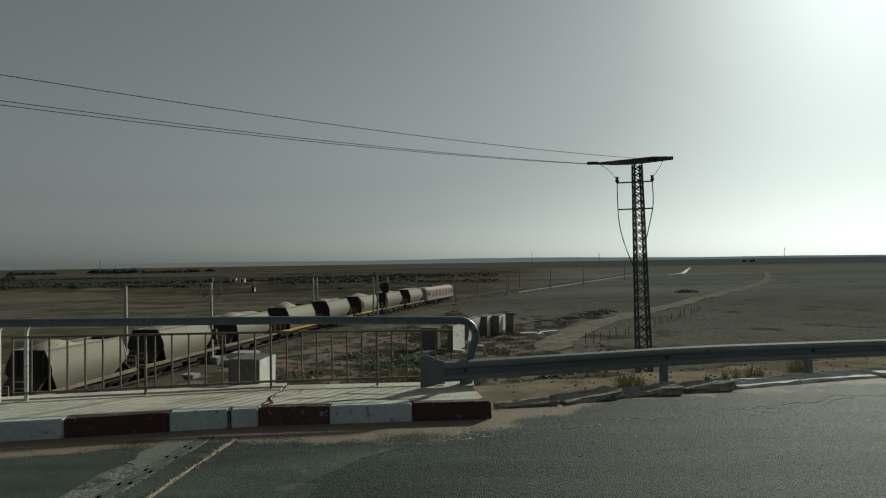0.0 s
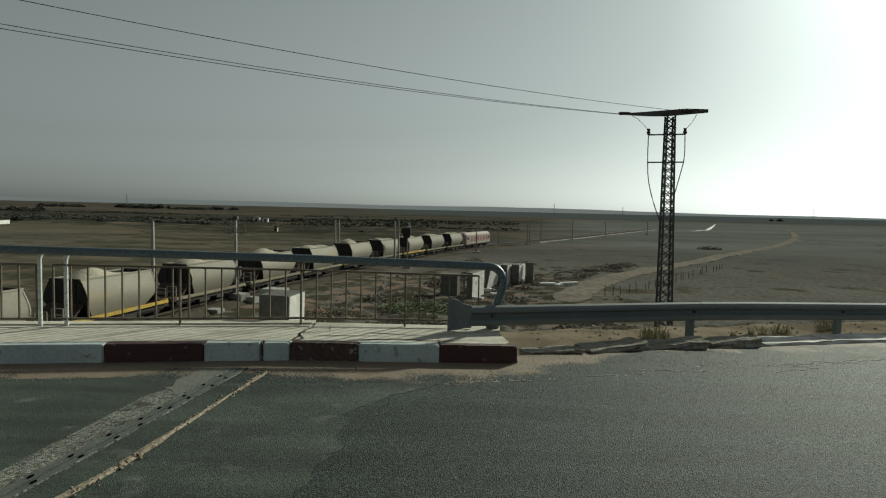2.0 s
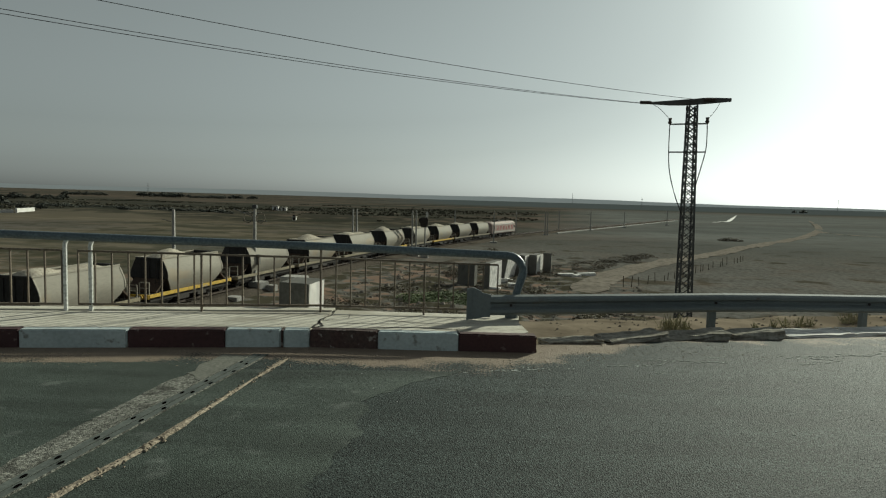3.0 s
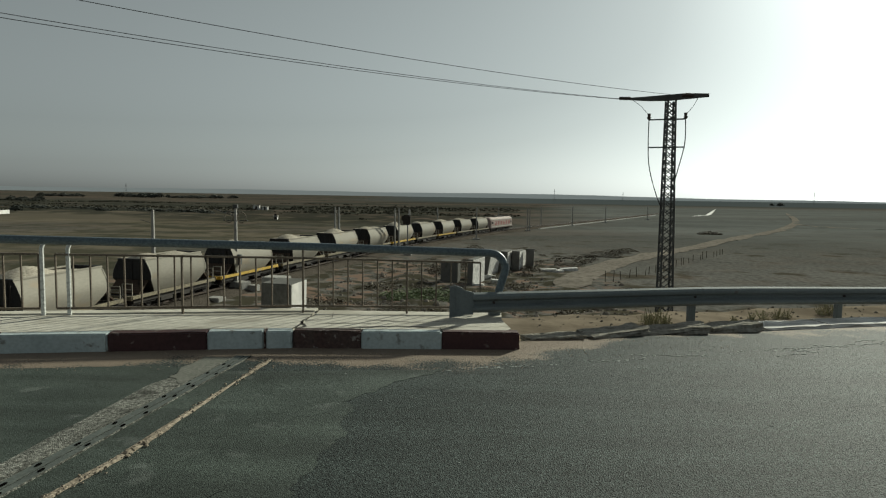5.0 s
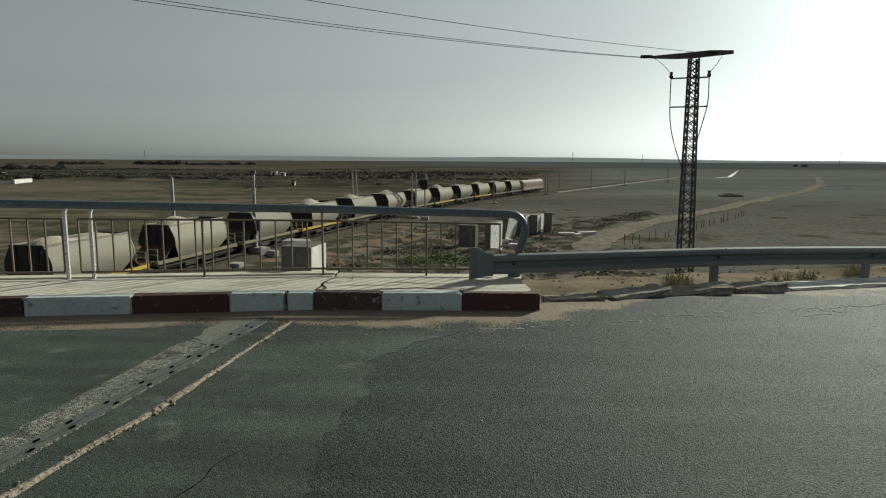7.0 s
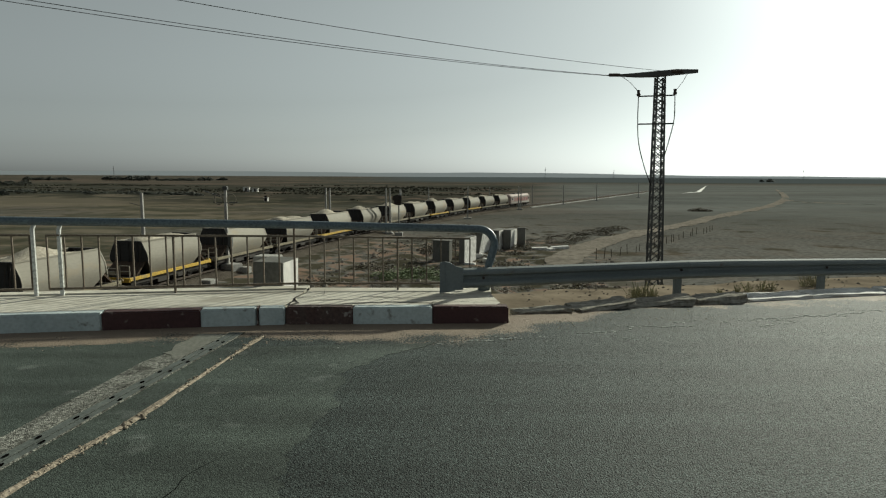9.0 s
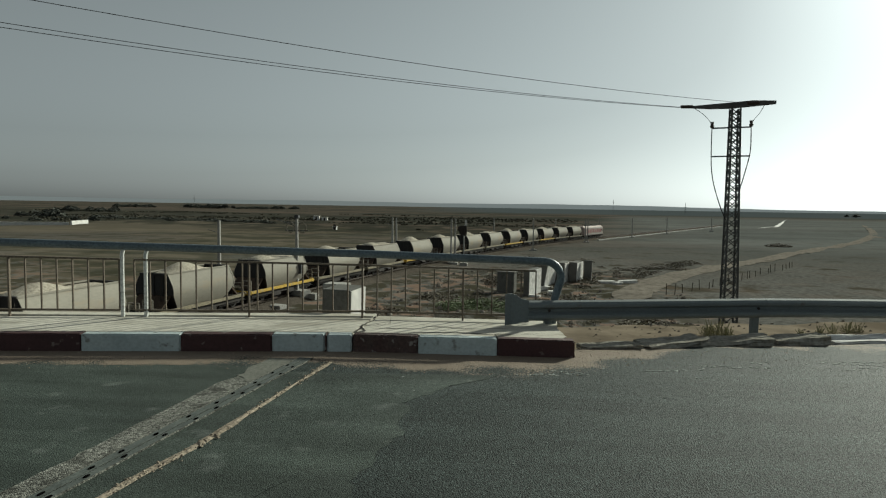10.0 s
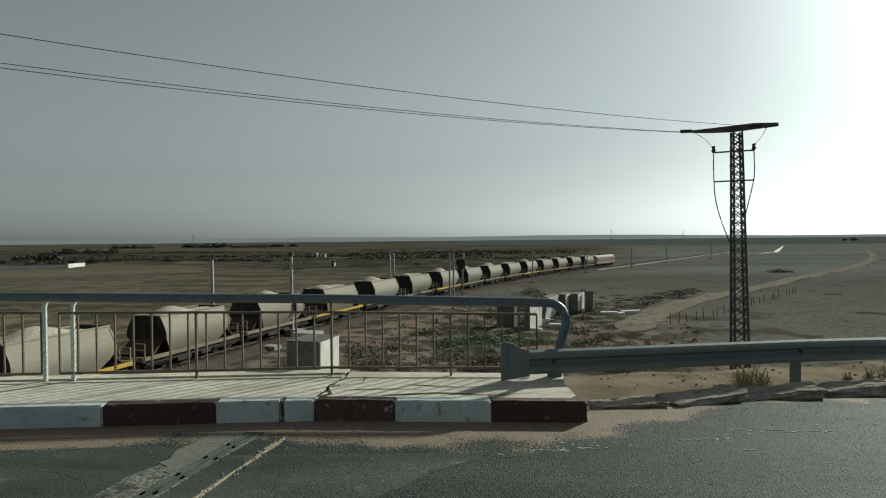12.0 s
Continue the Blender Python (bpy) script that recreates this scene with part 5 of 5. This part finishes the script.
def build_land():
    road = smooth_line([(10.9, 66.7), (12.6, 73.7), (14.7, 79.3), (18.7, 88.3), (24.3, 98.7), (31.5, 109.7), (40.8, 122.2), (52.6, 139.5), (70.3, 167.3), (99.0, 206.3), (141.4, 277.6), (186.8, 370.3), (257.4, 524.2)])
    sh = Shape()
    strip(sh, dense(road, 2.0), 2.1, None, 0.07, 0.18)
    strip(sh, dense(smooth_line([(137.6, 270.7), (132.0, 244.6), (139.2, 238.9), (151.3, 235.4), (169.2, 237.9)]), 4.0), 1.6, None, 0.05, 0.6)
    structure("dirt_road", sh, DIRTROAD, "pale dusty dirt road winding through dry fields", "dirt road")
    sh = Shape()
    strip(sh, dense(smooth_line([(128.5, 371.5), (147.9, 399.1), (157.1, 420.4), (201.4, 531.3), (277.2, 720.7)], 2), 8), 1.4, None, 0.3, 0.4)
    structure("chalk_track", sh, LIME_AND_SUN, "white chalky track on the far slope", "dirt road")
    rnd = random.Random(21)
    # scrub on the cutting and the plain
    meshes = [clump(random.Random(k), 1.0, 0.75, 420, 0.09).mesh("bush", BUSH) for k in range(5)]
    greens = [clump(random.Random(k + 60), 1.0, 0.9, 460, 0.085).mesh("bush", GREENBUSH) for k in range(3)]
    spots = [(-5.7, 59.5, 2.0, 1), (-4.0, 59, 1.8, 1), (-7.2, 60, 1.4, 1), (-2.6, 58.5, 1.7, 1), (-1.0, 60.5, 1.3, 1), (-4.8, 57.5, 1.5, 1), (-3.2, 61.0, 1.6, 1), (-1.8, 57.2, 1.3, 1), (-0.2, 58.6, 1.1, 1), (-6.4, 57.8, 1.2, 1), (0.8, 60.0, 1.0, 1), (68.3, 181, 2.4, 0), (67.2, 181.6, 2.0, 0), (69.6, 180.6, 2.1, 0), (68.8, 182.2, 2.2, 0), (66.6, 180.4, 1.6, 0), (70.4, 181.5, 1.6, 0)]
    spots += [(rnd.uniform(-6.5, 2.2), rnd.uniform(56.5, 63.0), rnd.uniform(0.35, 0.8), 1) for _ in range(34)]
    for _ in range(190):
        y = 47 + 66 * rnd.random() ** 1.3
        x = rnd.uniform(-18, 13) + 0.25 * (y - 47)
        d = min(math.dist((x, y), p[:2]) for p in TRACK_PTS)
        if d < 6.5 or min(math.dist((x, y), q) for q in road[::4]) < 4.5:
            continue
        spots.append((x, y, rnd.uniform(0.35, 1.0) if rnd.random() < 0.75 else rnd.uniform(1.0, 2.0), 0))
    # thorn scrub along the bank of the dirt road
    for _ in range(70):
        y = rnd.uniform(76, 120)
        x = 14.7 + 0.6 * (y - 79.3) - rnd.uniform(4.5, 13)
        spots.append((x, y, rnd.uniform(0.35, 0.9) if rnd.random() < 0.7 else rnd.uniform(0.9, 1.5), 0))
    for x, y, r, g in spots:
        ob = new("bush", rnd.choice(greens if g else meshes))
        ob.matrix_basis = pose(x, y, ground_z(x, y) - 0.05, 0, 0, rnd.uniform(0, 360)) @ Matrix.Diagonal((r * rnd.uniform(0.9, 1.5), r, r * rnd.uniform(0.4, 0.7), 1))
        tagged(ob, "low green weeds in the railway cutting" if g else "dry brown steppe bush on bare earth", "bush", "bushes on the plain")
    weeds = Shape()
    for x, y, r in ((2.51, 8.82, 0.16), (2.62, 8.83, 0.20), (2.72, 8.88, 0.17), (2.60, 8.95, 0.13), (2.82, 8.90, 0.12), (4.23, 9.43, 0.10), (4.44, 9.50, 0.13), (4.67, 9.57, 0.15), (4.84, 9.64, 0.12), (5.66, 9.96, 0.20), (5.77, 9.98, 0.16), (5.51, 9.90, 0.14), (3.93, 9.31, 0.08)):
        r *= 0.72
        tuft = clump(rnd, r, 1.5 * r, 110, 0.014)
        z = ground_z(x, y) - 0.02
        weeds.add([(x + p[0], y + p[1], z + p[2]) for p in tuft.v], tuft.f)
        for _ in range(20):
            a, q = rnd.uniform(0, 6.28), rnd.uniform(0.2, 1.0)
            foot = Vector((x + 0.4 * r * q * math.cos(a), y + 0.4 * r * q * math.sin(a), z))
            tip = foot + Vector((r * q * math.cos(a), r * q * math.sin(a), r * rnd.uniform(0.9, 2.0)))
            weeds.bar(foot, tip, 0.004)
    tagged(part("weeds", weeds, DRYWEED), "dry greenish weeds on the road bank", "weeds", kind="stuff")
    for x, y, w, d, h, a in ((10.6, 83, 2.2, 0.9, 0.35, 12), (13.4, 84, 2.4, 0.8, 0.35, 5), (11.8, 81.5, 1.0, 0.8, 0.3, 40), (3.3, 70.5, 1.4, 0.8, 0.4, 15), (2.0, 74, 1.6, 0.7, 0.4, 0)):
        ob = part("fallen_slab", Shape().box(-w / 2, w / 2, -d / 2, d / 2, -0.15, h, 0.05), LIME_AND_SUN)
        ob.matrix_basis = pose(x, y, ground_z(x, y), rnd.uniform(-6, 6), rnd.uniform(-4, 4), a)
        tagged(ob, "pale fallen concrete slab lying on bare earth", "concrete slab", "fallen slabs")
    for x, y, w, d, h in ((-22.6, 54.5, 2.0, 1.2, 0.35), (-21.0, 60.6, 0.9, 0.9, 0.6)):
        ob = part("cable_box", Shape().box(-w / 2, w / 2, -d / 2, d / 2, -0.3, h, 0.05), PALE)
        ob.matrix_basis = pose(x, y, ground_z(x, y), 0, 0, -12)
        tagged(ob, "pale concrete lineside cable box beside the track", "cable box", "cable boxes")
    # stones on the bank and in the cutting
    st = Shape()
    for _ in range(3000):
        if rnd.random() < 0.22:
            x = rnd.uniform(0.8, 14)
            y = edge_y(x) + rnd.uniform(0.3, 2.6)
            r = 0.008 + 0.028 * rnd.random() ** 3
        else:
            y = rnd.uniform(43, 95)
            x = rnd.uniform(-18, 14) + 0.2 * (y - 50)
            if min((x - p[0]) ** 2 + (y - p[1]) ** 2 for p in TRACK_FINE) < 16 or min(math.dist((x, y), q) for q in road[::2]) < 3.2:
                continue
            r = 0.04 + 0.36 * rnd.random() ** 6
        z = ground_z(x, y)
        st.add([(x + r * a * rnd.uniform(.7, 1.2), y + r * b, z + r * c) for a, b, c in ((-1, -.6, -.3), (.9, -.8, -.3), (1, .7, -.3), (-.7, .9, -.3), (-.4, -.3, .6), (.4, .2, .7))],
               [(0, 1, 4), (1, 2, 5), (2, 3, 5), (3, 0, 4), (1, 5, 4), (3, 4, 5)])
    tagged(part("stones", st, STONE), "scattered pale stones on bare earth", "stones", kind="stuff")
    # low scrub over the far fields
    sc = Shape()
    for _ in range(22000):
        y = 150 + 450 * rnd.random() ** 1.2
        x = rnd.uniform(-0.85, 0.95) * y
        belt = wobble(x * 0.45, y, 31, 0.016) + 0.35 * wobble(x, y, 37, 0.07)
        if belt < 0.10 or x > 0.08 * y or y < 240 or min((x - p[0]) ** 2 + (y - p[1]) ** 2 for p in TRACK_PTS) < 90:
            continue
        z, r = ground_z(x, y), rnd.uniform(0.15, 0.42) * (1 + y / 400)
        for _ in range(3):
            a = rnd.uniform(0, 3.1)
            c, d, h = r * math.cos(a), r * math.sin(a), r * rnd.uniform(0.5, 1.0)
            ox, oy = rnd.gauss(0, r * 0.4), rnd.gauss(0, r * 0.4)
            sc.add([(x + ox - c, y + oy - d, z - 0.1), (x + ox + c, y + oy + d, z - 0.1), (x + ox + c * 0.6, y + oy + d * 0.6, z + h), (x + ox - c * 0.5, y + oy - d * 0.5, z + h * 0.85)], [(0, 1, 2, 3)])
    tagged(part("far_scrub", sc, SCRUB), "low dark scrub scattered over the far fields", "scrub", kind="stuff")
    # field fence along the dirt road
    fence = thing("field_fence", "thin weathered stakes of a field fence along the dirt road", "fence")
    for k in range(22):
        x, y = 15.3 + 1.43 * k + rnd.uniform(-0.3, 0.3), 71.0 + 2.02 * k
        part("stake", Shape().bar((x, y, ground_z(x, y) - 0.2), (x + rnd.uniform(-.1, .1), y, ground_z(x, y) + rnd.uniform(0.8, 1.3)), 0.065), TRUNK, fence)
    # far trees and houses
    crowns = [clump(random.Random(k + 90), 1.0, 1.6, 420, 0.22).mesh("crown", TREE) for k in range(4)]
    rows = []
    for x0, x1, y, n, big in ((-539, -468, 961, 22, 5.02), (-461, -396, 951, 20, 3.14), (-437, -368, 985, 10, 4.67), (-655, -582, 938, 26, 3.86), (588, 620, 1257, 4, 4.49)):
        rows += [(x0 + (x1 - x0) * (i + rnd.uniform(-0.3, 0.3)) / n, y + rnd.uniform(-18, 18), big * rnd.uniform(0.6, 1.25)) for i in range(n)]
    for k in range(8):
        rows.append((-214 + rnd.uniform(-40, 25), 262 + rnd.uniform(-10, 25), rnd.uniform(1.2, 2.3)))
    rows += [(-251, 303, 3.6), (-244, 301, 4.2), (-262, 308, 3.4), (-272, 310, 2.8)]
    rows += [(-400 + 5.5 * i + rnd.uniform(-2, 2), 505 + rnd.uniform(-15, 15), rnd.uniform(2.6, 4.6)) for i in range(9)]
    for k in range(46):
        x = -262 + 150 * k / 45 + rnd.uniform(-3, 3)
        y, r = 335 - 0.25 * (x + 262) + rnd.uniform(-14, 14), rnd.uniform(1.6, 3.2)
        ob = new("thicket", crowns[k % 4])
        ob.matrix_basis = pose(x, y, ground_z(x, y) - 0.3, 0, 0, rnd.uniform(0, 360)) @ Matrix.Diagonal((r * 1.7, r, r * 0.36, 1))
        tagged(ob, "low dark thicket at the edge of the fields", "thicket", "thickets on the plain")
    for x, y, r in rows:
        t = thing("tree", "dark far-off tree with a dense ragged crown", "tree", "trees on the plain", Matrix.Translation((x, y, ground_z(x, y))))
        part("trunk", Shape().tube([(0, 0, -0.3), (0.05 * r, 0, 0.5 * r), (0.02 * r, 0.03, 0.9 * r)], [0.12 * r, 0.08 * r, 0.04 * r], 6), TRUNK, t)
        c = part("crown", rnd.choice(crowns), TREE, t)
        c.matrix_basis = pose(0, 0, 0.25 * r, 0, 0, rnd.uniform(0, 360)) @ Matrix.Diagonal((r * rnd.uniform(1.1, 1.7), r, r * rnd.uniform(0.5, 0.75), 1))
    for x, y, w, d, h, a in ((-122.6, 360.0, 3.4, 3.6, 2.3, 10), (-118.2, 361.9, 3.2, 3.6, 1.7, 10), (-72.2, 233.5, 1.3, 1.4, 1.1, 0)):
        z = ground_z(x, y)
        hs = thing("farm_house", "small whitewashed farm house on the plain", "house", "farm houses", pose(x, y, z, 0, 0, a))
        part("wall", Shape().box(-w / 2, w / 2, -d / 2, d / 2, -0.5, h, 0.05), LIME_AND_SUN, hs)
        part("roof", Shape().box(-w / 2 - 0.2, w / 2 + 0.2, -d / 2 - 0.2, d / 2 + 0.2, h + 0.01, h + 0.3, 0.05), CONCRETE, hs)
        part("door", Shape().box(-0.5, 0.5, -d / 2 - 0.06, -d / 2 - 0.01, 0, 2.0, 0.02), BOGIE, hs)
    yard = thing("yard_wall", "long low whitewashed yard wall", "wall")
    part("wall_run", Shape().box(-26, 18, -0.3, 0.3, -0.5, 1.5, 0.05, pose(-181, 203, ground_z(-181, 203), 0, 0, 18)), LIME_AND_SUN, yard)
    part("wall_run", Shape().box(-0.3, 0.3, 0, 16, -0.5, 1.5, 0.05, pose(-163, 208.5, ground_z(-163, 208), 0, 0, 18)), LIME_AND_SUN, yard)
    for x, y, h in ((200, 1500, 30), (355, 1480, 24), (905, 1700, 34), (-720, 1300, 26)):
        z = ground_z(x, y)
        a = thing("radio_mast", "slender far-off lattice mast on the horizon", "mast", "far masts", Matrix.Translation((x, y, z)))
        for dx in (-1, 1):
            part("leg", Shape().bar((dx * 1.1, 0, -1), (dx * 0.25, 0, h), 0.3), LATTICE, a)
        part("bracing", Shape().bar((-1, 0, 2), (0.7, 0, h * 0.5), 0.2).bar((0.7, 0, h * 0.5), (-0.3, 0, h * 0.95), 0.2).bar((-2, 0, h * 0.8), (2, 0, h * 0.8), 0.3), LATTICE, a)


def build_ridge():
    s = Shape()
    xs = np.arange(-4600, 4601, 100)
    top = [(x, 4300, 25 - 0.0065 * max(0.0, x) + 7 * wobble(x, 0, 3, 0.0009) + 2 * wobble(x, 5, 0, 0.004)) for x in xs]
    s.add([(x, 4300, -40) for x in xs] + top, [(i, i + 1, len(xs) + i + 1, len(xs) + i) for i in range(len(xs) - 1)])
    # flat ridge sheet that glows faintly in place of haze
    structure("backdrop", s, RIDGE, "far horizon ridge, its pale haze made by a faint glow", "ridge")


build_ground()
build_ridge()
build_road()
build_joint()
build_road_cracks()
build_grit()
build_flecks()
build_walkway()
build_kerb()
build_broken_edge()
build_railing()
build_guard()
build_blocks()
build_pylon()
build_railway()
build_train()
build_masts()
build_land()
motions()
